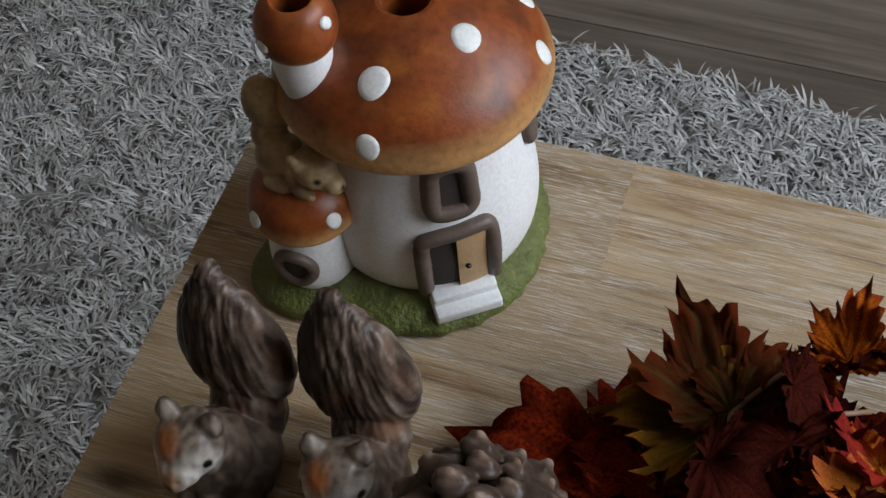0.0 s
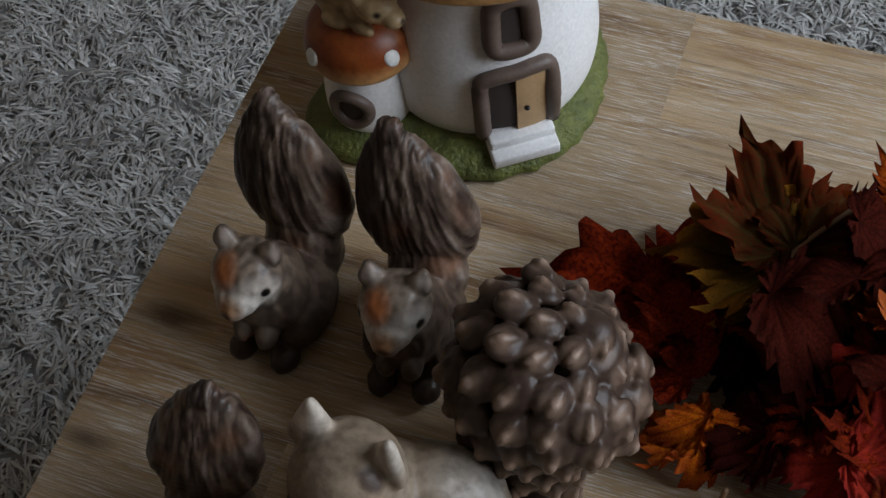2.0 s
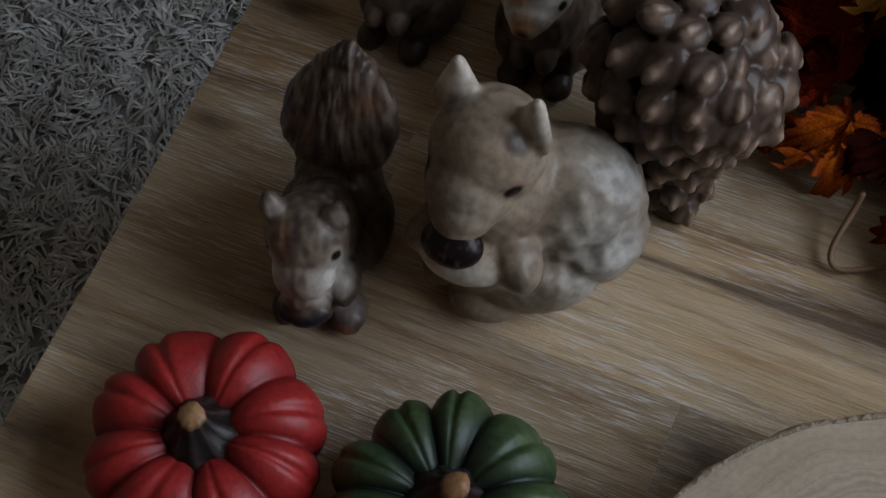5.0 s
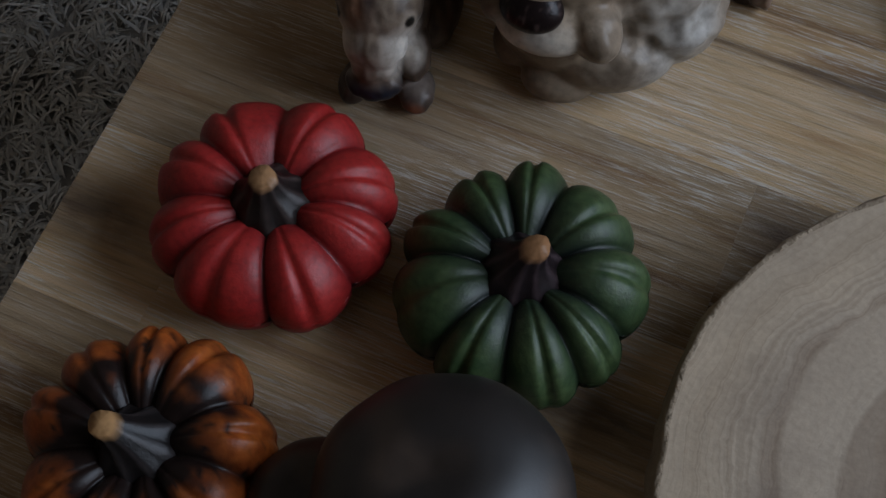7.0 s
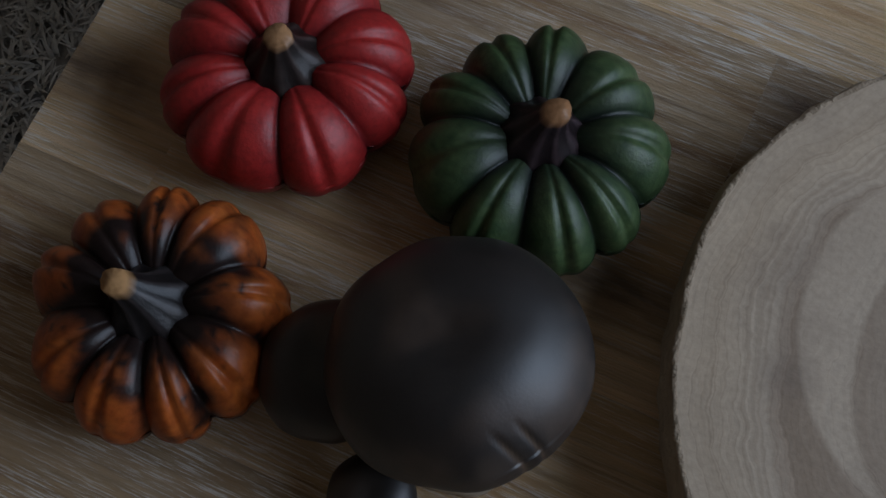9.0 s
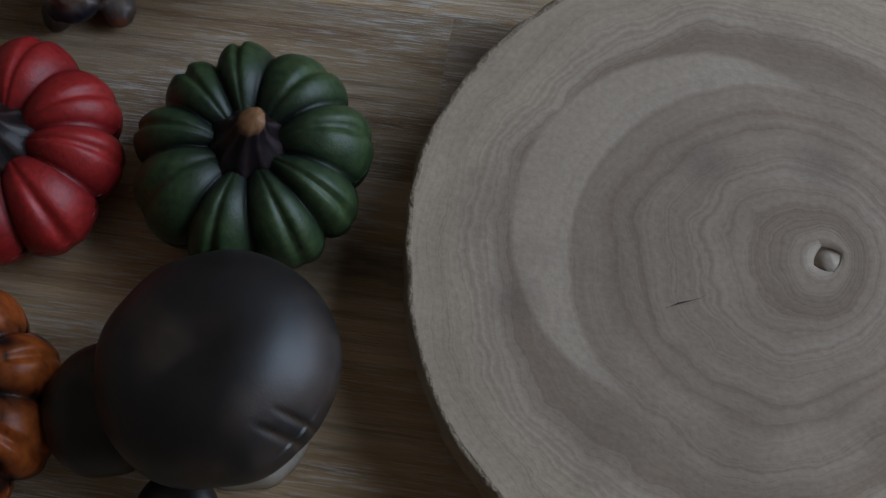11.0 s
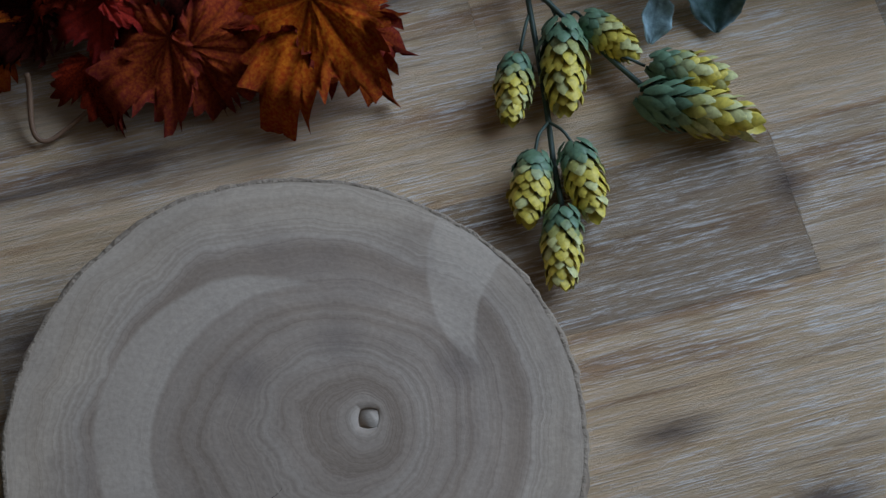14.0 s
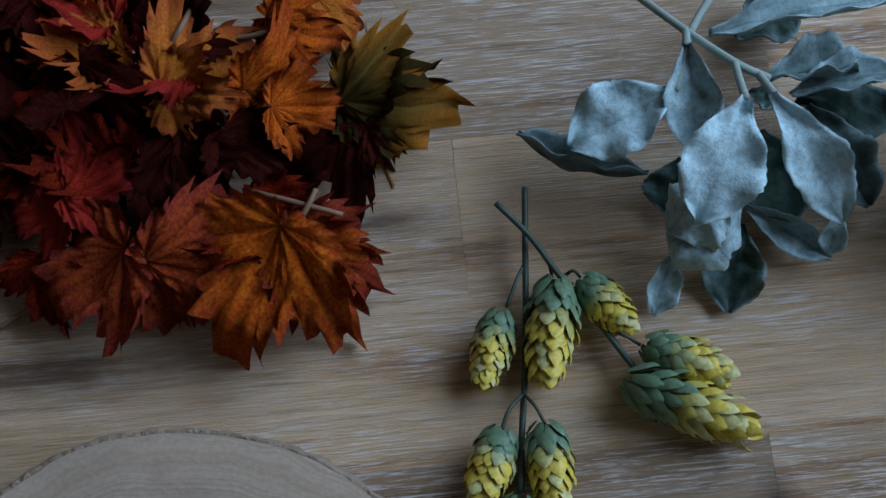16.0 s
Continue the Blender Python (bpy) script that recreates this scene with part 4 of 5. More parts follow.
        mesh_object("cap", cv, cf, CAP_GLAZE, ob, label, True, t)
    one(0.0040, 0.0020, 0.0430, 0.040, 0.032, (0.0085, -0.0085), 0.021, (10, -0.72, -0.69), "dark brown domed cap with a wrinkled brim", True)
    one(-0.036, -0.014, 0.0245, 0.024, 0.019, (-0.034, -0.013), 0.012, (8, 0, -1), "smaller dark brown cap")
    one(-0.0075, -0.044, 0.0150, 0.012, 0.011, (-0.0075, -0.043), 0.008, (6, 1, 0), "tiny dark brown cap")


# ---------------------------------------------------------------- mushroom house
def roof_tint(v, c, r_out, z_rim, z_top, seed):
    d = np.hypot(v[:, 0] - c[0], v[:, 1] - c[1]) / r_out
    g = fbm(v, 55, seed)
    t = np.tile([0.26, 0.058, 0.013], (len(v), 1))
    t = lerp(t, (0.10, 0.026, 0.011), np.clip(g * 1.8 + 0.1, 0, 1) * 0.7)
    t = lerp(t, (0.40, 0.12, 0.022), np.clip(fbm(v, 90, seed + 4) * 1.6 - 0.1, 0, 1) * 0.6)
    low = np.clip(1 - (v[:, 2] - z_rim) / ((z_top - z_rim) * 0.42), 0, 1)
    return lerp(t, (0.62, 0.36, 0.14), low ** 0.8 * 0.9 * (d > 0.55))


def spot_on(parent, centre, normal, r, seed):
    """A slightly domed white spot that lies on the roof."""
    n = Vector(normal).normalized()
    s = n.cross(Vector((0, 0, 1))).normalized()
    u = s.cross(n)
    verts, faces, k = [tuple(Vector(centre) + n * 0.0010)], [], 20
    for j, (rr, hh) in enumerate(((0.6, 0.0009), (0.92, 0.0005), (1.0, -0.0012))):
        for i in range(k):
            a = 2 * math.pi * i / k
            w = r * rr * (1 + 0.06 * math.sin(2 * a + seed) + 0.03 * math.sin(3 * a + 2 * seed))
            curve = -0.5 * (w * w) / 0.055
            verts.append(tuple(Vector(centre) + s * w * math.cos(a) + u * w * 1.12 * math.sin(a) + n * (hh + curve)))
    faces += [(0, 1 + i, 1 + (i + 1) % k) for i in range(k)]
    for j in range(2):
        faces += [(1 + j * k + i, 1 + (j + 1) * k + i, 1 + (j + 1) * k + (i + 1) % k, 1 + j * k + (i + 1) % k) for i in range(k)]
    return mesh_object("spot", verts, faces, SPOT, parent, "white painted spot")


def house():
    hx, hy = -0.2765, 0.3745
    ob = tagged(empty("mushroom_house", hx, hy, TABLE), "ceramic mushroom house with brown spotted roof and white walls", "mushroom house")
    face_dir = Vector((0.59, -0.81, 0)).normalized()
    side = Vector((0.81, 0.59, 0)).normalized()
    tx, ty = -0.0435, -0.0450          # the small turret
    qx, qy = -0.035, -0.0345          # the chimney
    # mossy base under house and turret
    n, verts, tint = 120, [], []
    for j, (k, z) in enumerate(((1.0, 0.0), (1.03, 0.003), (1.0, 0.007), (0.93, 0.0105), (0.80, 0.013), (0.5, 0.015))):
        for i in range(n):
            a = 2 * math.pi * i / n
            d = Vector((math.cos(a), math.sin(a)))
            r1 = 0.059 + 0.012 * max(0.0, -d.y)
            c = Vector((tx, ty))
            t = d.dot(c)
            disc = t * t - c.dot(c) + 0.031 ** 2
            r2 = t + math.sqrt(disc) if disc > 0 and t > 0 else 0
            r = max(r1, r2) * k * (1 + 0.03 * noise.noise((d.x * 9, d.y * 9, 0)))
            z2 = z + (0.0016 * noise.noise((d.x * 24, d.y * 24, z * 300)) if 0 < j < 5 else 0)
            verts.append((d.x * r, d.y * r, max(z2, 0)))
            g = noise.noise((d.x * r * 260, d.y * r * 260, z * 200))
            tint.append(np.array([0.10, 0.13, 0.022]) * (1 + 0.8 * g) if g > -0.1 else np.array([0.035, 0.05, 0.015]))
    faces = [(j * n + i, j * n + (i + 1) % n, (j + 1) * n + (i + 1) % n, (j + 1) * n + i) for j in range(5) for i in range(n)]
    mesh_object("mossy_base", verts, faces + [tuple(5 * n + i for i in range(n))], MOSS, ob, "mossy green painted base", True, tint)
    # white walls with shallow upright creases
    v, f = lathe(smooth_profile([(0.050, 0.008), (0.0545, 0.022), (0.0555, 0.042), (0.0525, 0.066), (0.0480, 0.092), (0.0460, 0.126)], 6), 120)
    ang = np.arctan2(v[:, 1], v[:, 0])
    for a0, z0 in ((-1.75, 0.075), (-2.0, 0.07), (-0.25, 0.075), (0.1, 0.06)):
        g = np.exp(-(((ang - a0) / 0.018) ** 2)) * np.exp(-(((v[:, 2] - z0) / 0.02) ** 2))
        v[:, :2] *= (1 - 0.018 * g)[:, None]
    mesh_object("wall", v, f, WHITE_CERAMIC, ob, "white ceramic wall")
    v, f = lathe(smooth_profile([(0.019, 0.010), (0.0215, 0.018), (0.0212, 0.034), (0.0185, 0.056), (0.0175, 0.066)], 6), 64, (tx, ty, 0))
    mesh_object("turret_wall", v, f, WHITE_CERAMIC, ob, "white ceramic turret wall")
    # main roof with its open top
    prof = [(0.044, 0.1215), (0.054, 0.1195), (0.0605, 0.1203), (0.0635, 0.1245), (0.0626, 0.1305), (0.058, 0.140), (0.049, 0.150), (0.037, 0.158), (0.025, 0.1645), (0.0150, 0.1682), (0.0122, 0.1686), (0.0108, 0.167), (0.0102, 0.154), (0.0102, 0.128)]
    v, f = lathe(smooth_profile(prof, 6), 110, wobble=0.01)
    roof = mesh_object("roof", v, f, CERAMIC, ob, "glossy red-brown roof with a pale rim", True, roof_tint(v, (0, 0), 0.061, 0.1195, 0.168, 1.0))
    v, f = lathe([(0.0096, 0.0), (0.0001, 0.0005)], 32, (0, 0, 0.129))
    mesh_object("vent_floor", v, f, DARK_HOLE, roof, "dark inside of the roof vent")

    def on_roof(az, z):
        r = np.interp(z, [0.1245, 0.1305, 0.140, 0.150, 0.158, 0.1645], [0.0635, 0.0626, 0.058, 0.049, 0.037, 0.025])
        r2 = np.interp(z + 0.003, [0.1245, 0.1305, 0.140, 0.150, 0.158, 0.1645], [0.0635, 0.0626, 0.058, 0.049, 0.037, 0.025])
        d = Vector((math.cos(az), math.sin(az), 0))
        nrm = (d * 0.003 + Vector((0, 0, 1)) * (r - r2)).normalized()
        return Vector((d.x * r, d.y * r, z)), nrm
    for az, z, r in ((-91, 0.156, 0.0074), (-17, 0.161, 0.0070), (10, 0.1385, 0.0056), (-88, 0.1365, 0.0058), (40, 0.145, 0.007), (100, 0.15, 0.007), (160, 0.14, 0.006)):
        p, nrm = on_roof(radians(az), z)
        spot_on(roof, p, nrm, r, az)
    # turret roof
    prof = [(0.0165, 0.060), (0.023, 0.0565), (0.0265, 0.0595), (0.0265, 0.066), (0.0235, 0.075), (0.017, 0.082), (0.008, 0.086), (0.0, 0.087)]
    v, f = lathe(smooth_profile(prof, 6), 72, (tx, ty, 0), 0.01)
    troof = mesh_object("turret_roof", v, f, CERAMIC, ob, "small red-brown turret roof", True, roof_tint(v, (tx, ty), 0.026, 0.0565, 0.087, 5.0))
    for az, zz, rr, s in ((-32, 0.0705, 0.0252, 0.0042), (-125, 0.068, 0.0262, 0.0042)):
        d = Vector((math.cos(radians(az)), math.sin(radians(az)), 0.5))
        spot_on(troof, (tx + rr * d.x, ty + rr * d.y, zz), d, s, az)
    # chimney mushroom, open on top
    v, f = lathe(smooth_profile([(0.0080, 0.128), (0.0115, 0.142), (0.0132, 0.155), (0.0132, 0.174)], 5), 48, (qx, qy, 0))
    mesh_object("chimney_stem", v, f, WHITE_CERAMIC, ob, "white ceramic chimney")
    prof = [(0.0125, 0.167), (0.0155, 0.168), (0.0174, 0.174), (0.0172, 0.182), (0.0142, 0.190), (0.0100, 0.1938), (0.0085, 0.1933), (0.0080, 0.190), (0.0078, 0.174)]
    v, f = lathe(smooth_profile(prof, 6), 64, (qx, qy, 0), 0.015)
    croof = mesh_object("chimney_cap", v, f, CERAMIC, ob, "red-brown chimney cap, open on top", True, roof_tint(v, (qx, qy), 0.0172, 0.155, 0.197, 9.0))
    v, f = lathe([(0.0077, 0.0), (0.0001, 0.0005)], 24, (qx, qy, 0.176))
    mesh_object("vent_floor", v, f, BROWN_TRIM, croof)
    for az, zz, rr, s in ((-118, 0.178, 0.0174, 0.0033), (-12, 0.186, 0.0162, 0.0029)):
        d = Vector((math.cos(radians(az)), math.sin(radians(az)), 0.45))
        spot_on(croof, (qx + rr * d.x, qy + rr * d.y, zz), d, s, az)

    def wall_r(z):
        return float(np.interp(z, [0.008, 0.022, 0.042, 0.066, 0.092, 0.120], [0.050, 0.0545, 0.0555, 0.0525, 0.0480, 0.0460]))

    def on_wall(u, z, out=0.0, turn=0.0):
        fd = Matrix.Rotation(radians(turn), 3, "Z") @ face_dir
        sd = Matrix.Rotation(radians(turn), 3, "Z") @ side
        r = wall_r(z) + out
        return fd * math.sqrt(max(r * r - u * u, 0)) + sd * u + Vector((0, 0, z))

    def opening(kind, outline, radius, turn, label, fill=DARK_HOLE):
        w = empty(kind)
        w.parent = ob
        w["label"] = label
        pts = [on_wall(u, z, 0.0012, turn) for u, z in outline]
        tube("window_frame" if kind == "window" else "door_frame", pts, [radius] * len(pts), BROWN_TRIM, w, "", 10, True)
        # a dark sheet on the wall paints the shade inside
        ring = [on_wall(u, z, 0.0012, turn) for u, z in outline]
        mid = [sum(q) / len(outline) for q in zip(*outline)]
        c = on_wall(mid[0], mid[1], 0.0016, turn)
        mesh_object("opening", [tuple(c)] + [tuple(p) for p in ring], [(0, 1 + i, 1 + (i + 1) % len(ring)) for i in range(len(ring))], fill, w, "dark opening")
        return w
    opening("window", [(-0.0084, 0.0785), (-0.0090, 0.091), (-0.0080, 0.1025), (-0.0040, 0.1070), (0.0040, 0.1070), (0.0080, 0.1025), (0.0090, 0.091), (0.0084, 0.0785), (0.0, 0.0765)], 0.0046, 0, "brown framed arched window")
    opening("window", [(-0.008, 0.078), (-0.008, 0.087), (-0.005, 0.0945), (0.0, 0.0968), (0.005, 0.0945), (0.008, 0.087), (0.008, 0.078), (0.0, 0.0765)], 0.0036, 72, "brown framed arched window")
    # door frame as an upturned U, ajar door, doorstep
    d = empty("doorway")
    d.parent = ob
    d["label"] = "brown framed doorway"
    arch = [(-0.0168, 0.019), (-0.0172, 0.038), (-0.0166, 0.0575), (-0.010, 0.0620), (0.0, 0.0630), (0.009, 0.0635), (0.0160, 0.0605), (0.0172, 0.042), (0.0168, 0.0205)]
    tube("door_frame", [on_wall(u, z, 0.0018) for u, z in arch], [0.0041] * len(arch), BROWN_TRIM, d, "", 10)
    gv, gf = [], []
    for i in range(9):
        for j in range(7):
            gv.append(tuple(on_wall(-0.015 + 0.03 * i / 8, 0.018 + 0.0435 * j / 6, 0.0008)))
    gf = [(7 * i + j, 7 * i + 7 + j, 7 * i + 8 + j, 7 * i + 1 + j) for i in range(8) for j in range(6)]
    mesh_object("opening", gv, gf, DARK_HOLE, d, "dark opening")
    bm = bmesh.new()
    dv = []
    for out in (0.0008, 0.0026):
        for i in range(5):
            u = -0.001 + 0.0145 * i / 4
            for z in (0.018, 0.0605):
                dv.append(bm.verts.new(on_wall(u, z, out + 0.0015)))
    for i in range(4):
        a = 2 * i
        bm.faces.new((dv[a], dv[a + 1], dv[a + 3], dv[a + 2]))
        bm.faces.new((dv[10 + a], dv[10 + a + 2], dv[10 + a + 3], dv[10 + a + 1]))
        bm.faces.new((dv[a], dv[a + 2], dv[a + 12], dv[a + 10]))
        bm.faces.new((dv[a + 1], dv[a + 11], dv[a + 13], dv[a + 3]))
    bm.faces.new((dv[0], dv[10], dv[11], dv[1]))
    bm.faces.new((dv[8], dv[9], dv[19], dv[18]))
    door = part("door", bm, DOOR_WOOD, d, "half-open ochre wooden door", False)
    kv, kf = ellipsoid((0, 0, 0), (0.0016, 0.0014, 0.0012), sub=2)
    kv = kv + np.array(tuple(on_wall(0.0030, 0.0405, 0.0046)))
    mesh_object("knob", kv, kf, BLACK, door)
    bm = box(-0.0165, 0, 0, 0.0165, 0.02, 0.007, 0.0012, 2)
    b2 = box(-0.0160, 0, 0.0065, 0.0160, 0.0135, 0.0125, 0.0012, 2)
    me = bpy.data.meshes.new("piece")
    b2.to_mesh(me)
    b2.free()
    bm.from_mesh(me)
    bpy.data.meshes.remove(me)
    for vv in bm.verts:
        p = side * vv.co.x + face_dir * (0.0485 + vv.co.y) + Vector((0, 0, 0.009 + vv.co.z))
        vv.co = p
    part("doorstep", bm, WHITE_CERAMIC, d, "white double doorstep", True)
    # round turret window
    w = empty("window")
    w.parent = ob
    w["label"] = "round brown turret window"
    fd = Vector((0.0, -1.0, 0)).normalized()
    sd = Vector((1.0, 0.0, 0)).normalized()
    pts, rim = [], []
    for i in range(12):
        a = 2 * math.pi * i / 12
        u, z = 0.0088 * math.cos(a), 0.0325 + 0.0104 * math.sin(a)
        pts.append(Vector((tx, ty, z)) + fd * math.sqrt(0.0218 ** 2 - u * u) + sd * u)
    tube("window_frame", pts, [0.0030] * 12, BROWN_TRIM, w, "", 10, True)
    c = Vector((tx, ty, 0.0315)) + fd * 0.0228
    mesh_object("opening", [tuple(c)] + [tuple(p) for p in pts], [(0, 1 + i, 1 + (i + 1) % 12) for i in range(12)], DARK_HOLE, w, "dark opening")
    # the squirrel that sits on the turret roof, modelled in one with it
    s = Vector((tx, ty, 0.082))
    blobs = [((-0.006, 0.000, 0.011), (0.0135, 0.0115, 0.0125), (0, -15, 0)), ((0.006, -0.006, 0.010), (0.008, 0.008, 0.009), (0, 0, 0)),
             ((0.014, -0.008, 0.020), (0.0115, 0.0095, 0.0095), (0, 18, -20)), ((0.0235, -0.0115, 0.0165), (0.0065, 0.0055, 0.0052), (0, 10, -20)),
             ((0.008, 0.001, 0.029), (0.0034, 0.0030, 0.006), (0, -20, 0)), ((0.008, -0.014, 0.028), (0.0036, 0.0028, 0.006), (0, -20, 0)),
             ((0.008, -0.013, 0.006), (0.008, 0.0035, 0.0035), (0, 0, -20)), ((-0.004, -0.011, 0.005), (0.008, 0.0045, 0.005), (0, 0, 0)),
             ((-0.014, 0.006, 0.018), (0.009, 0.008, 0.012), (0, 0, 0)), ((-0.014, 0.009, 0.036), (0.0115, 0.0085, 0.0185), (0, -4, 0))]
    v, nn, f = blend(blobs, 0.0008, 5)
    v, g = fur(v, nn, (0.2, 0, 1), 0.0004, 260, 6.0)
    t = np.tile([0.46, 0.32, 0.17], (len(v), 1))
    t = lerp(t, (0.15, 0.085, 0.036), np.clip(fbm(v, 75, 3.0) * 2 + 0.05, 0, 1) * 0.6)
    t = lerp(t, (0.52, 0.38, 0.22), near(v, (0.014, -0.009, 0.018), 0.014) * 0.7)
    for e in ((0.0190, -0.0168, 0.0215), (0.0300, -0.013, 0.017)):
        t = lerp(t, (0.01, 0.008, 0.007), near(v, e, 0.0026))
    fig = mesh_object("squirrel_figure", v, f, CERAMIC, ob, "tan painted squirrel sitting on the turret roof", True, t)
    fig.location = s
    ob.scale = (1.0, 1.0, 0.94)


# ---------------------------------------------------------------- autumn leaves
def leaf_mesh(seed, curl, fold):
    """A maple leaf one unit long, its stalk end at the origin, pointing along +y; with veins and rim."""
    rnd = random.Random(seed)
    tips = [(-128, 0.42), (-72, 0.80), (0, 1.0), (72, 0.80), (128, 0.42)]
    tips = [(a * 0.72 + rnd.uniform(-5, 5), l * rnd.uniform(0.9, 1.08)) for a, l in tips]
    n = 132
    angs = np.linspace(-150, 150, n)
    rad = []
    for i, a in enumerate(angs):
        best = 0.16
        for ta, l in tips:
            d = abs(a - ta)
            w = 32 if l > 0.6 else 25
            v = l * max(0.0, 1 - (d / w) ** 0.82 * 0.42) if d < w else l * 0.58 * max(0.0, 1 - (d - w) / 34)
            best = max(best, v)
        best *= 1 + 0.24 * (((i * 0.2) % 1.0) - 0.6) * (1 if best > 0.25 else 0) + 0.05 * noise.noise((a * 0.11, seed, 0))
        rad.append(best)
    rad = np.array(rad)
    verts, vein, rim = [(0, 0, 0)], [1.0], [0.0]
    rows = 8
    for j in range(1, rows + 1):
        for i, a in enumerate(angs):
            t = (j / rows)
            r = rad[i] * t
            ar = math.radians(a)
            x, y = r * math.sin(ar), r * math.cos(ar)
            dv, fv = 9.0, 9.0
            for ta, l in tips:
                tr = math.radians(ta)
                along = x * math.sin(tr) + y * math.cos(tr)
                if along > 0 and along < l:
                    dv = min(dv, abs(x * math.cos(tr) - y * math.sin(tr)))
                    fv = min(fv, dv)
                    # side veins that leave the main vein at an angle
                    off = abs(x * math.cos(tr) - y * math.sin(tr))
                    k = ((along - off * 0.9) * 8.0) % 1.0
                    if off < 0.2:
                        dv = min(dv, 0.010 + abs(k - 0.5) * 0.13)
            z = fold * min(0.16, fv) * 1.0 - curl * r * r * (0.7 + 0.5 * math.sin(ar * 1.4 + seed)) + 0.42 * noise.noise((x * 2.2 + seed, y * 2.2, seed * 0.7)) * r + 0.05 * noise.noise((x * 6, y * 6, seed))
            verts.append((x, y, z))
            vein.append(max(0.0, 1 - dv / 0.022))
            rim.append(t ** 3)
    faces = [(0, 1 + i, 2 + i) for i in range(n - 1)]
    for j in range(rows - 1):
        a, b = 1 + j * n, 1 + (j + 1) * n
        faces += [(a + i, b + i, b + i + 1, a + i + 1) for i in range(n - 1)]
    return np.array(verts), faces, vein, rim


LEAF_SHAPES = [leaf_mesh(s, c, f) for s, c, f in ((1.3, 0.34, 0.7), (2.9, -0.6, 1.1), (4.1, 1.0, 1.0), (5.7, 0.3, 1.1), (7.7, 1.5, 0.7), (9.2, -1.0, 1.2))]
LEAF_DATA = {}


def leaf(parent, base, tip, size, roll, shape, mat):
    """base and tip: where the stalk meets the blade, and where the middle lobe ends."""
    key = (shape, mat)
    b, t = Vector(base), Vector(tip)
    y = (t - b).normalized()
    up = Vector((0, 0, 1))
    x = y.cross(up).normalized()
    z = x.cross(y)
    m = Matrix((x, y, z)).transposed().to_4x4() @ Matrix.Rotation(radians(roll), 4, "Y") @ Matrix.Scale(size, 4)
    m.translation = b
    if key not in LEAF_DATA:
        v, f, vein, rim = LEAF_SHAPES[shape]
        ob = mesh_object("leaf", v, f, LEAVES[mat], parent, "", True, None, {"vein": vein, "rim": rim})
        LEAF_DATA[key] = ob.data
    else:
        ob = new("leaf", LEAF_DATA[key])
        ob.parent = parent
    ob.matrix_basis = m
    # keep every leaf above the table
    v = LEAF_SHAPES[shape][0]
    low = min((m @ Vector(q)).z for q in v[::5])
    if low < TABLE + 0.0008:
        ob.matrix_basis = Matrix.Translation((0, 0, TABLE + 0.0008 - low)) @ m
    return ob


def leaf_garland():
    ob = tagged(empty("leaf_garland", 0, 0, 0), "artificial maple leaf garland in red, orange, gold and olive", "leaf garland")
    T = TABLE

    def cluster(*rows):
        for b, t, size, roll, shape, mat in rows:
            leaf(ob, (b[0], b[1], b[2] + T), (t[0], t[1], t[2] + T), max(size, 0.036), roll, shape, mat)

    # leaves at the far end, olive turning ember red
    cluster(
        ((-0.107, 0.279, 0.05), (-0.136, 0.329, 0.062), 0.059, 0, 3, "ember"),
        ((-0.106, 0.281, 0.05), (-0.093, 0.321, 0.058), 0.043, 25, 2, "ember"),
        ((-0.107, 0.28, 0.048), (-0.162, 0.279, 0.03), 0.058, -8, 3, "moss"),
        ((-0.109, 0.275, 0.04), (-0.152, 0.273, 0.022), 0.047, 10, 0, "moss"),
        ((-0.136, 0.256, 0.02), (-0.22, 0.263, 0.006), 0.085, 6, 3, "red"),
        ((-0.129, 0.256, 0.024), (-0.175, 0.269, 0.012), 0.049, 0, 3, "red"),
        ((-0.142, 0.26, 0.02), (-0.148, 0.243, 0.01), 0.030, 15, 0, "red"))
    # leaves over the middle
    cluster(
        ((-0.081, 0.312, 0.052), (-0.079, 0.294, 0.044), 0.030, 30, 3, "orange"),
        ((-0.073, 0.275, 0.052), (-0.09, 0.276, 0.05), 0.030, 50, 2, "gold"),
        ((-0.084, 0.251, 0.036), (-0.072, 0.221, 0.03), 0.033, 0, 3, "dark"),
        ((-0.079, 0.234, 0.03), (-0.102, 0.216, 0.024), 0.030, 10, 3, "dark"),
        ((-0.072, 0.221, 0.034), (-0.091, 0.207, 0.028), 0.030, 20, 3, "red"),
        ((-0.063, 0.321, 0.046), (-0.059, 0.353, 0.062), 0.036, -10, 3, "orange"),
        ((-0.054, 0.334, 0.04), (-0.064, 0.295, 0.05), 0.041, 20, 1, "dark"))
    # leaves beside the pine cone tail
    cluster(
        ((-0.121, 0.199, 0.026), (-0.142, 0.198, 0.01), 0.030, 10, 3, "orange"),
        ((-0.121, 0.206, 0.024), (-0.119, 0.176, 0.006), 0.035, -10, 0, "orange"),
        ((-0.132, 0.221, 0.026), (-0.171, 0.24, 0.016), 0.045, 0, 3, "red"),
        ((-0.094, 0.207, 0.03), (-0.11, 0.196, 0.02), 0.030, 0, 3, "dark"),
        ((-0.077, 0.18, 0.022), (-0.074, 0.158, 0.006), 0.030, 10, 3, "red"))
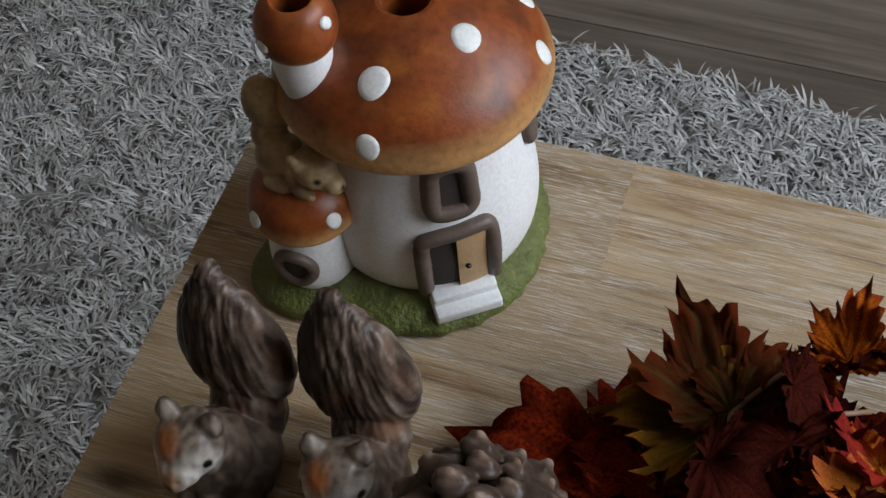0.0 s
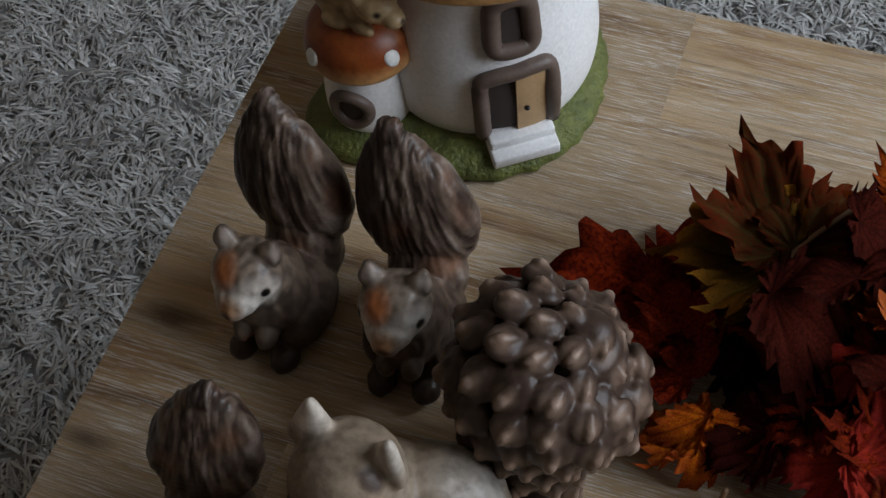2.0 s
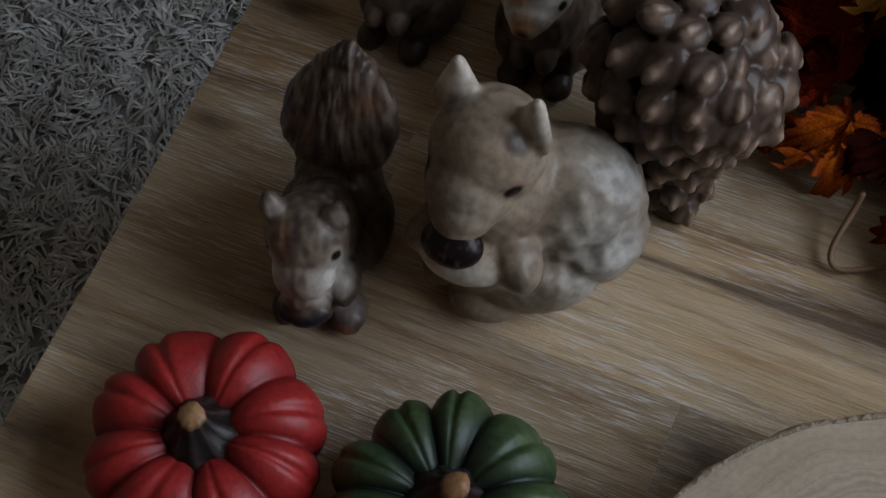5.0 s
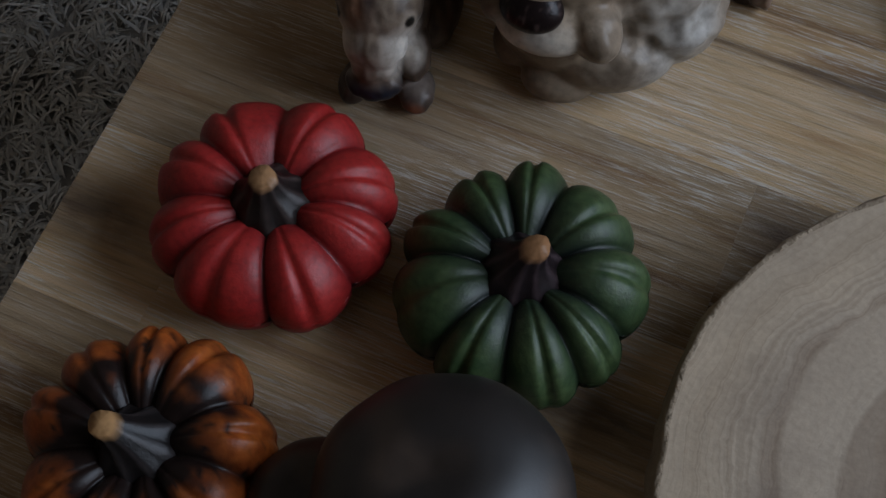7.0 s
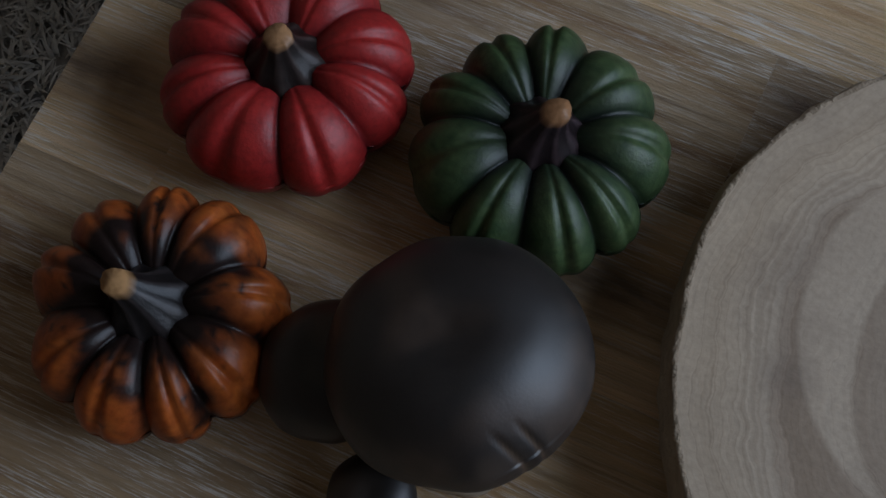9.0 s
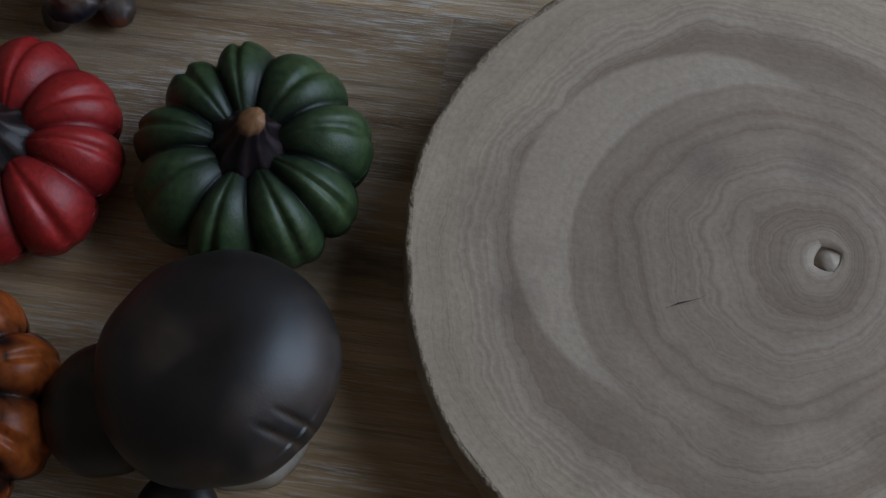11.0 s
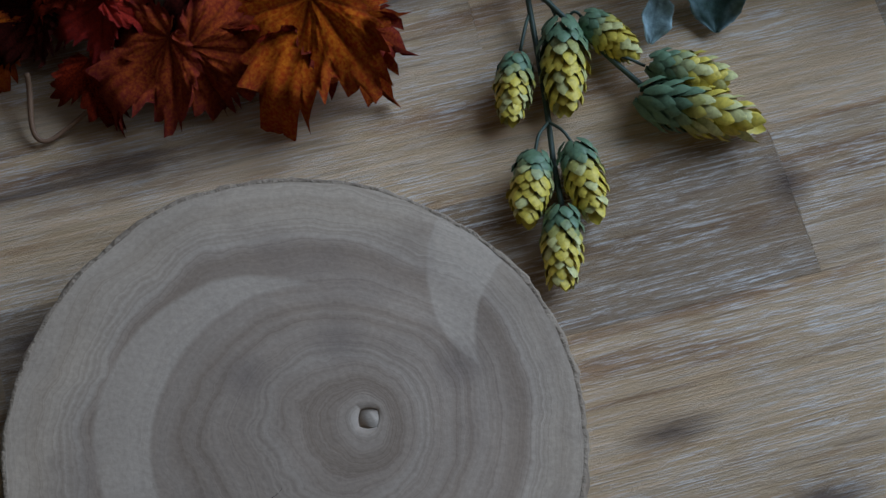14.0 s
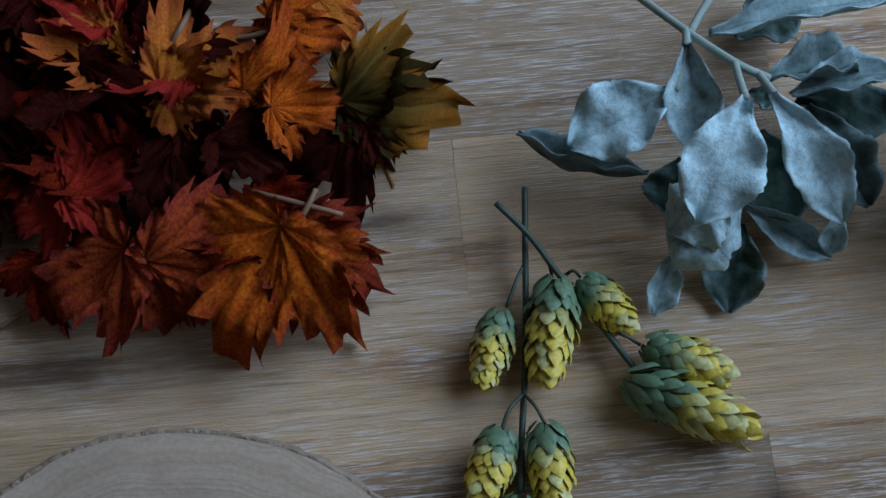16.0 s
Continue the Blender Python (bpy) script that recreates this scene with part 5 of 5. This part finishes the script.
    # large front leaves
    cluster(
        ((0.026, 0.175, 0.026), (-0.011, 0.12, 0.003), 0.070, 4, 0, "orange"),
        ((0.025, 0.174, 0.028), (0.064, 0.151, 0.01), 0.049, -4, 3, "rust"),
        ((0.025, 0.174, 0.026), (0.05, 0.132, 0.006), 0.053, 0, 3, "orange"),
        ((0.018, 0.177, 0.026), (0.003, 0.175, 0.022), 0.030, 15, 1, "red"),
        ((-0.039, 0.174, 0.026), (-0.092, 0.153, 0.004), 0.056, 4, 0, "rust"),
        ((-0.032, 0.169, 0.026), (0.022, 0.152, 0.012), 0.058, 48, 2, "rust"),
        ((-0.032, 0.169, 0.028), (-0.061, 0.174, 0.012), 0.033, 0, 0, "rust"))
    # upper leaves
    cluster(
        ((-0.064, 0.199, 0.036), (-0.03, 0.213, 0.03), 0.037, 12, 3, "scarlet"),
        ((-0.064, 0.2, 0.036), (-0.093, 0.195, 0.026), 0.031, -12, 0, "scarlet"),
        ((-0.06, 0.244, 0.05), (-0.087, 0.225, 0.04), 0.034, 20, 2, "scarlet"),
        ((-0.019, 0.237, 0.052), (0.03, 0.255, 0.048), 0.052, 52, 2, "gold"),
        ((-0.02, 0.24, 0.05), (-0.002, 0.234, 0.05), 0.030, 30, 3, "gold"),
        ((-0.008, 0.247, 0.05), (-0.018, 0.242, 0.05), 0.030, 0, 1, "scarlet"),
        ((0.014, 0.236, 0.046), (0.063, 0.24, 0.034), 0.051, 62, 4, "orange"),
        ((0.026, 0.269, 0.046), (0.06, 0.252, 0.036), 0.039, 48, 2, "orange"),
        ((0.048, 0.284, 0.03), (0.056, 0.277, 0.02), 0.030, 0, 0, "gold"),
        ((0.025, 0.23, 0.04), (0.044, 0.232, 0.03), 0.030, 30, 3, "orange"))
    # olive leaves, and wine leaves coloured dark as shade, at the near end
    cluster(
        ((0.054, 0.234, 0.022), (0.096, 0.242, 0.036), 0.045, -6, 3, "green"),
        ((0.054, 0.236, 0.014), (0.108, 0.217, 0.018), 0.057, 48, 2, "moss"),
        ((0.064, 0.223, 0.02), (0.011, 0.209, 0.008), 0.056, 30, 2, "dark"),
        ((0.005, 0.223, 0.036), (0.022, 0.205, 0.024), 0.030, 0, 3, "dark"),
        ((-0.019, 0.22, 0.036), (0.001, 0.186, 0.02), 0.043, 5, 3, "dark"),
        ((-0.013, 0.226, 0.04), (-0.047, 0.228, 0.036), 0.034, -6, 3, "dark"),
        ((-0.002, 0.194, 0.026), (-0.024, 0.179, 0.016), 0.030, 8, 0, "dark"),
        ((0.012, 0.195, 0.026), (0.025, 0.183, 0.022), 0.030, 10, 3, "red"))
    # crest
    cluster(
        ((-0.049, 0.263, 0.056), (-0.07, 0.271, 0.056), 0.030, 0, 3, "orange"),
        ((-0.037, 0.267, 0.056), (-0.059, 0.28, 0.05), 0.030, 10, 1, "scarlet"),
        ((-0.034, 0.257, 0.05), (-0.055, 0.256, 0.05), 0.030, -10, 5, "gold"),
        ((-0.015, 0.255, 0.05), (-0.004, 0.27, 0.055), 0.030, 0, 3, "dark"),
        ((-0.073, 0.255, 0.046), (-0.06, 0.268, 0.05), 0.030, 20, 3, "rust"))
    # filler leaves, most in the wine colour that paints the pile's inner shade
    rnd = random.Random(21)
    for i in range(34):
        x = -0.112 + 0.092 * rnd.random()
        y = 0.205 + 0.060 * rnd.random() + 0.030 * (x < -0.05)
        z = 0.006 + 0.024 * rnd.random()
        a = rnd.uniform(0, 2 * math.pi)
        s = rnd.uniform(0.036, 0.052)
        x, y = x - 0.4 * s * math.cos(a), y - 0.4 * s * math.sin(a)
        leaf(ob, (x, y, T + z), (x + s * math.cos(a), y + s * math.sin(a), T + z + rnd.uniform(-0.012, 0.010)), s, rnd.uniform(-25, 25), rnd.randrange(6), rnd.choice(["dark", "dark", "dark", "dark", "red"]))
    tube("stalk", [(x, y, z + T) for x, y, z in [(-0.106, 0.181, 0.02), (-0.107, 0.176, 0.014), (-0.11, 0.16, 0.006), (-0.106, 0.154, 0.003), (-0.095, 0.158, 0.003), (-0.072, 0.168, 0.01)]], [0.0013] * 6, TWIG, ob, "", 6)
    tube("stalk", [(x, y, z + T) for x, y, z in [(-0.084, 0.306, 0.058), (-0.094, 0.293, 0.056), (-0.104, 0.28, 0.052), (-0.108, 0.269, 0.05), (-0.117, 0.255, 0.044)]], [0.0013] * 5, TWIG, ob, "", 6)
    tube("stalk", [(x, y, z + T) for x, y, z in [(-0.084, 0.305, 0.058), (-0.077, 0.294, 0.06), (-0.066, 0.287, 0.058), (-0.05, 0.297, 0.05)]], [0.0013] * 4, TWIG, ob, "", 6)
    tube("stalk", [(x, y, z + T) for x, y, z in [(0.041, 0.193, 0.034), (0.037, 0.186, 0.034), (0.028, 0.175, 0.028)]], [0.0013] * 3, TWIG, ob, "", 6)
    tube("stalk", [(x, y, z + T) for x, y, z in [(0.051, 0.182, 0.03), (0.034, 0.188, 0.032), (0.02, 0.194, 0.03), (0.01, 0.2, 0.024)]], [0.0013] * 4, TWIG, ob, "", 6)
    tube("stalk", [(x, y, z + T) for x, y, z in [(-0.003, 0.278, 0.05), (-0.008, 0.259, 0.062), (-0.017, 0.251, 0.054)]], [0.0013] * 3, TWIG, ob, "", 6)
    tube("stalk", [(x, y, z + T) for x, y, z in [(0.033, 0.269, 0.04), (0.02, 0.263, 0.042), (0.006, 0.262, 0.044)]], [0.0013] * 3, TWIG, ob, "", 6)
    tube("stalk", [(x, y, z + T) for x, y, z in [(-0.087, 0.169, 0.004), (-0.074, 0.184, 0.016), (-0.063, 0.195, 0.034)]], [0.0013] * 3, TWIG, ob, "", 6)
    tube("stalk", [(x, y, z + T) for x, y, z in [(0.066, 0.237, 0.02), (0.042, 0.222, 0.018), (0.014, 0.213, 0.014)]], [0.0013] * 3, TWIG, ob, "", 6)


# ---------------------------------------------------------------- hops
def hop_cone(parent, base, tip, width, rnd):
    b, t = Vector(base), Vector(tip)
    L = (t - b).length
    d = (t - b).normalized()
    sx = d.cross(Vector((0, 0, 1))).normalized()
    sy = sx.cross(d)
    count = 84
    green, yellow, pale = np.array([0.135, 0.215, 0.115]), np.array([0.68, 0.54, 0.070]), np.array([0.60, 0.57, 0.22])
    edge = rnd.uniform(0.16, 0.32)
    bracts = []
    for i in range(count):
        u = i / (count - 1)
        a = i * 2.39996 + rnd.uniform(-0.15, 0.15)
        r = width * 0.5 * (math.sin(math.pi * min(1, 0.16 + 0.76 * u)) ** 0.8) * 0.80
        out = sx * math.cos(a) + sy * math.sin(a)
        tang = d.cross(out)
        p = b + d * (L * 0.80 * u) + out * r * 0.72
        lay = (d * (1.0 - 0.15 * (1 - u)) + out * (0.46 - 0.22 * u + rnd.uniform(-0.12, 0.18)) + tang * rnd.uniform(-0.15, 0.15)).normalized()
        nrm = tang.cross(lay).normalized()
        if nrm.dot(out) < 0:
            nrm = -nrm
        ln, wd = L * (0.235 - 0.04 * u) * rnd.uniform(0.8, 1.15), width * 0.160 * rnd.uniform(0.85, 1.15)
        w = min(1, max(0, (u - edge) / 0.22 + rnd.uniform(-0.25, 0.25)))
        col = green * (1 - w) + (yellow if rnd.random() < 0.7 else pale) * w
        verts, tint = [], []
        for s, wf, h in ((0.0, 0.45, 0.0), (0.4, 0.95, 0.07), (0.74, 0.80, 0.10), (1.0, 0.14, 0.05)):
            for q in (-1, 0, 1):
                verts.append(p + lay * ln * s + tang * wd * wf * q + nrm * (ln * h + (wd * 0.42 * wf if q == 0 else 0)))
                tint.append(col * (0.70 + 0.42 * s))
        bracts.append((verts, tint))
    low = min(v.z for vs, _ in bracts for v in vs)
    lift = Vector((0, 0, max(0.0, TABLE + 0.0006 - low)))
    core, cf = ellipsoid(tuple(b + d * L * 0.42 + lift), (width * 0.24, width * 0.24, width * 0.24), sub=2)
    cone = mesh_object("hop_cone", core, cf, HOP, parent, "", True, np.tile([0.10, 0.15, 0.04], (len(core), 1)))
    faces = [(r * 3 + q, r * 3 + q + 1, r * 3 + q + 4, r * 3 + q + 3) for r in range(3) for q in range(2)]
    for verts, tint in bracts:
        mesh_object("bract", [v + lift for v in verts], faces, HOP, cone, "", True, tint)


def hops():
    T = TABLE
    rnd = random.Random(8)
    for label, stem, twigs, cones in (
        ("artificial hop sprig with four green-yellow cones on a dark stem",
         [(0.130, 0.192, 0.016), (0.127, 0.164, 0.012), (0.124, 0.136, 0.009), (0.120, 0.107, 0.008), (0.116, 0.084, 0.009), (0.113, 0.062, 0.011)],
         [[(0.126, 0.159, 0.01), (0.122, 0.152, 0.014), (0.116, 0.140, 0.013)], [(0.119, 0.103, 0.01), (0.112, 0.096, 0.014), (0.108, 0.088, 0.013)], [(0.119, 0.103, 0.01), (0.123, 0.096, 0.014), (0.126, 0.089, 0.013)]],
         [((0.114, 0.139, 0.014), (0.101, 0.105, 0.011), 0.022), ((0.109, 0.089, 0.014), (0.094, 0.056, 0.011), 0.025), ((0.126, 0.090, 0.014), (0.126, 0.050, 0.011), 0.023), ((0.113, 0.061, 0.014), (0.101, 0.022, 0.011), 0.023)]),
        ("artificial hop sprig with four green-yellow cones on a forked stem",
         [(0.116, 0.184, 0.022), (0.129, 0.169, 0.018), (0.139, 0.152, 0.016), (0.150, 0.136, 0.013), (0.157, 0.125, 0.011), (0.166, 0.109, 0.012)],
         [[(0.134, 0.165, 0.01), (0.136, 0.159, 0.014), (0.137, 0.151, 0.013)], [(0.142, 0.152, 0.01), (0.146, 0.153, 0.014), (0.149, 0.150, 0.013)], [(0.155, 0.129, 0.01), (0.162, 0.124, 0.014), (0.170, 0.118, 0.013)]],
         [((0.139, 0.151, 0.016), (0.127, 0.102, 0.013), 0.027), ((0.148, 0.150, 0.014), (0.169, 0.123, 0.011), 0.023), ((0.170, 0.118, 0.016), (0.208, 0.099, 0.013), 0.024), ((0.160, 0.104, 0.014), (0.215, 0.075, 0.011), 0.026)])):
        ob = tagged(empty("hop_sprig"), label, "hop sprig", "hop sprigs")
        up = lambda pts: [(x, y, z + T) for x, y, z in pts]
        tube("stem", up(stem), [0.0014] * len(stem), GREEN_STEM, ob, "", 7)
        for tw in twigs:
            tube("twig", up(tw), [0.0008] * len(tw), GREEN_STEM, ob, "", 6)
        for b, t, w in cones:
            hop_cone(ob, up([b])[0], up([t])[0], w * 0.86, rnd)


# ---------------------------------------------------------------- lamb's ear
def felt_leaf(parent, base, tip, width, cup, droop, side_tilt, dark, seed):
    b, t = Vector(base), Vector(tip)
    d = t - b
    L = d.length
    d.normalize()
    x = d.cross(Vector((0, 0, 1))).normalized()
    z = x.cross(d)
    rot = Matrix.Rotation(radians(side_tilt), 3, d)
    x, z = rot @ x, rot @ z
    nu, nv = 34, 12
    top, tint = [], []
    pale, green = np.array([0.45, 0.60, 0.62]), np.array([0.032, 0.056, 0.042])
    for i in range(nu + 1):
        s = i / nu
        w = width * 0.5 * (math.sin(math.pi * min(1.0, 0.035 + 0.945 * s ** 1.30)) ** 0.92)
        for j in range(nv + 1):
            q = (j / nv - 0.5) * 2
            ruffle = 0.16 * math.sin(9 * s * 2 + seed + 3 * q) * q * q + 0.20 * noise.noise((s * 4 + seed, q * 1.4, seed)) + 0.05 * noise.noise((s * 14, q * 5, seed))
            h = 1.5 * cup * w * (q * q - 0.35) + droop * L * (s * (1 - s)) * 4 * 0.25 + ruffle * width * 0.55 + 0.02 * L * noise.noise((s * 5, q * 3, seed * 2))
            e = 1 + 0.10 * noise.noise((s * 30 + seed, q * 2, 0)) + 0.10 * noise.noise((s * 6 + seed, q, 4))
            top.append(b + d * L * s * (1 + 0.02 * q * q) + x * w * q * e + z * h)
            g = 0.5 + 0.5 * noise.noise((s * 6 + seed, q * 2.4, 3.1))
            # dark pulls a leaf towards deep green, also to paint shade in
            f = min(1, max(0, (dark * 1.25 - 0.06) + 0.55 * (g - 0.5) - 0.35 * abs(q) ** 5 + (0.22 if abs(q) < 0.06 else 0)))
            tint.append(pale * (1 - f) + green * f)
    n = len(top)
    k = nv + 1
    low = min(p.z for p in top)
    lift = Vector((0, 0, max(0.0, TABLE + 0.0016 - low)))
    verts = [tuple(p + lift) for p in top] + [tuple(p + lift - z * 0.0010) for p in top]
    faces = []
    for i in range(nu):
        for j in range(nv):
            o = i * k + j
            faces.append((o, o + 1, o + k + 1, o + k))
            faces.append((n + o, n + o + k, n + o + k + 1, n + o + 1))
    ring = [j for j in range(k)] + [i * k + nv for i in range(1, nu + 1)] + [nu * k + j for j in range(nv - 1, -1, -1)] + [i * k for i in range(nu - 1, 0, -1)]
    for a, c in zip(ring, ring[1:] + ring[:1]):
        faces.append((a, n + a, n + c, c))
    return mesh_object("leaf", verts, faces, FELT, parent, "", True, tint + tint)


def lambs_ear():
    T = TABLE
    ob = tagged(empty("lambs_ear_sprig"), "artificial lamb's ear sprig with felted blue-grey leaves", "leaf sprig")
    stems = [[(0.188, 0.273, 0.03), (0.205, 0.248, 0.04), (0.222, 0.228, 0.046), (0.237, 0.222, 0.04)], [(0.205, 0.248, 0.04), (0.204, 0.243, 0.044), (0.203, 0.239, 0.044)], [(0.222, 0.228, 0.046), (0.221, 0.217, 0.052), (0.221, 0.207, 0.056)],
             [(0.225, 0.275, 0.02), (0.215, 0.26, 0.03), (0.207, 0.247, 0.04)], [(0.232, 0.224, 0.042), (0.233, 0.216, 0.048), (0.234, 0.21, 0.052)], [(0.207, 0.246, 0.04), (0.201, 0.232, 0.042), (0.196, 0.22, 0.04)]]
    for s in stems:
        tube("stem", [(x, y, z + T) for x, y, z in s], [0.0018] * len(s), SAGE_STEM, ob, "", 8)
    pale = [((0.196, 0.22, 0.04), (0.15, 0.203, 0.03), 0.034, 0.35, 0.5, -8, 0.14),
            ((0.184, 0.193, 0.02), (0.13, 0.214, 0.026), 0.017, 0.8, -0.4, 35, 0.72),
            ((0.204, 0.24, 0.044), (0.204, 0.194, 0.03), 0.025, 0.5, 0.4, 14, 0.32),
            ((0.221, 0.207, 0.056), (0.196, 0.159, 0.044), 0.036, 0.22, 0.5, -6, 0.08),
            ((0.214, 0.175, 0.04), (0.186, 0.161, 0.03), 0.034, -0.4, 0.4, 10, 0.16),
            ((0.218, 0.172, 0.032), (0.188, 0.15, 0.022), 0.032, -0.45, 0.4, 8, 0.20),
            ((0.19, 0.158, 0.016), (0.179, 0.133, 0.004), 0.015, 0.5, 0.2, -16, 0.28)]
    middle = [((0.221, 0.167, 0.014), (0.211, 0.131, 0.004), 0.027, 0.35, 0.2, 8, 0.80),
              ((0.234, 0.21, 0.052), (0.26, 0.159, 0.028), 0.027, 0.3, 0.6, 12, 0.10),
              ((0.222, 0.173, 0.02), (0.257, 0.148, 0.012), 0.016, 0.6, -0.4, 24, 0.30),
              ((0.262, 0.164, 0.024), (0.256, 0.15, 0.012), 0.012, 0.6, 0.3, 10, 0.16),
              # broad dark leaf in place of the shade beneath the pale ones
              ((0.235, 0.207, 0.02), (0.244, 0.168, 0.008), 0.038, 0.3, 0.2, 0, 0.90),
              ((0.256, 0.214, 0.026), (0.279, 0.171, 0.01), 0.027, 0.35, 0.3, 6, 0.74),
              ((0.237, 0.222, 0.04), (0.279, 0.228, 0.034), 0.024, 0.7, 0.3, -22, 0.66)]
    # colours darkened for the shade at this end of the sprig
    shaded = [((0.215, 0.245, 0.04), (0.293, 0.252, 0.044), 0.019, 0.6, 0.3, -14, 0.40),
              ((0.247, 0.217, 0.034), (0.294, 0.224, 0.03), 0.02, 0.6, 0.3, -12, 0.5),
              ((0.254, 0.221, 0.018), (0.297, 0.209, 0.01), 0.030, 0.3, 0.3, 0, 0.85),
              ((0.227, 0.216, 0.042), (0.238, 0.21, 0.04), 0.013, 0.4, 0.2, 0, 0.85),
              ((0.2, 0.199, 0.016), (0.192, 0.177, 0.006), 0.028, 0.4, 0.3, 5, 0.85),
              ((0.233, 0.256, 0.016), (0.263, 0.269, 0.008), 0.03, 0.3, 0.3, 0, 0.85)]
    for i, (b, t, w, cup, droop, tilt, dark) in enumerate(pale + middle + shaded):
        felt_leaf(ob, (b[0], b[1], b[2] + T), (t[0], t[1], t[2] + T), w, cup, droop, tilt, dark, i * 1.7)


POT_GLAZE = mottled("grey_green_glaze", (0.045, 0.048, 0.038), (0.075, 0.078, 0.062), 40, 0.45, 0.2, 300)


def plain_pot():
    # stand-in for an unidentified thing at the view's edge behind the lamb's ear sprig
    ob = tagged(empty("stand_in_pot", 0.350, 0.184, TABLE), "dark grey-green pot shape for an unidentified object beside the lamb's ear sprig", "pot")
    v, f = lathe(smooth_profile([(0.0, 0.0), (0.026, 0.0), (0.031, 0.004), (0.037, 0.030), (0.041, 0.062), (0.042, 0.080)], 4), 64)
    mesh_object("wall", v, f, POT_GLAZE, ob)
    v, f = lathe([(0.0385, 0.078), (0.0415, 0.0795), (0.0440, 0.0815), (0.0445, 0.0860), (0.0430, 0.0890), (0.0400, 0.0885), (0.0370, 0.0800), (0.0350, 0.0500), (0.0, 0.0480)], 64)
    mesh_object("rim", v, f, POT_GLAZE, ob, "rolled rim")


WHITE_CREAM = mottled("cream_glaze", (0.55, 0.50, 0.42), (0.42, 0.36, 0.29), 60, 0.45)
CAP_GLAZE = tinted("dark_brown_satin_glaze", 0.48, 0.0, 120, 0.62, 0.10)

room()
table()
rug()
wood_slice()
house()
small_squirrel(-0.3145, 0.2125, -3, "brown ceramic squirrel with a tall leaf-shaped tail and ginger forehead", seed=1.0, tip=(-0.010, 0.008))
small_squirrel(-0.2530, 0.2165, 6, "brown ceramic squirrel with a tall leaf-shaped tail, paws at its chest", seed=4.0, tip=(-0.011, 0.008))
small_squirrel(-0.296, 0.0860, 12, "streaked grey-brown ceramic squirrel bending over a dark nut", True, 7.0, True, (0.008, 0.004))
big_squirrel()
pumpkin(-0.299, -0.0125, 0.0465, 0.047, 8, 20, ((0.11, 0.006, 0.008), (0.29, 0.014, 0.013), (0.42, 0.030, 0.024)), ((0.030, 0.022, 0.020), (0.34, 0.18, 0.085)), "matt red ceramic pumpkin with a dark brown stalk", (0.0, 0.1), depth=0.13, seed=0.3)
pumpkin(-0.2055, -0.002, 0.0462, 0.047, 9, 0, ((0.006, 0.010, 0.008), (0.024, 0.050, 0.017), (0.105, 0.145, 0.055)), ((0.030, 0.020, 0.022), (0.26, 0.13, 0.06)), "dark green ceramic pumpkin with a brown stalk", (0.2, 0.2), depth=0.15, seed=1.4, crown=0.72, darkening=0.85)
pumpkin(-0.2995, -0.110, 0.0458, 0.045, 9, 10, ((0.014, 0.008, 0.007), (0.30, 0.062, 0.012), (0.60, 0.17, 0.03)), ((0.022, 0.018, 0.018), (0.40, 0.22, 0.095)), "burnt orange ceramic pumpkin with blackened grooves", (-0.42, 0.05), depth=0.16, mat=GLAZED, seed=2.2, crown=0.8, darkening=1.25)
mushroom_group()
plain_pot()
leaf_garland()
hops()
lambs_ear()
laminate_boards()
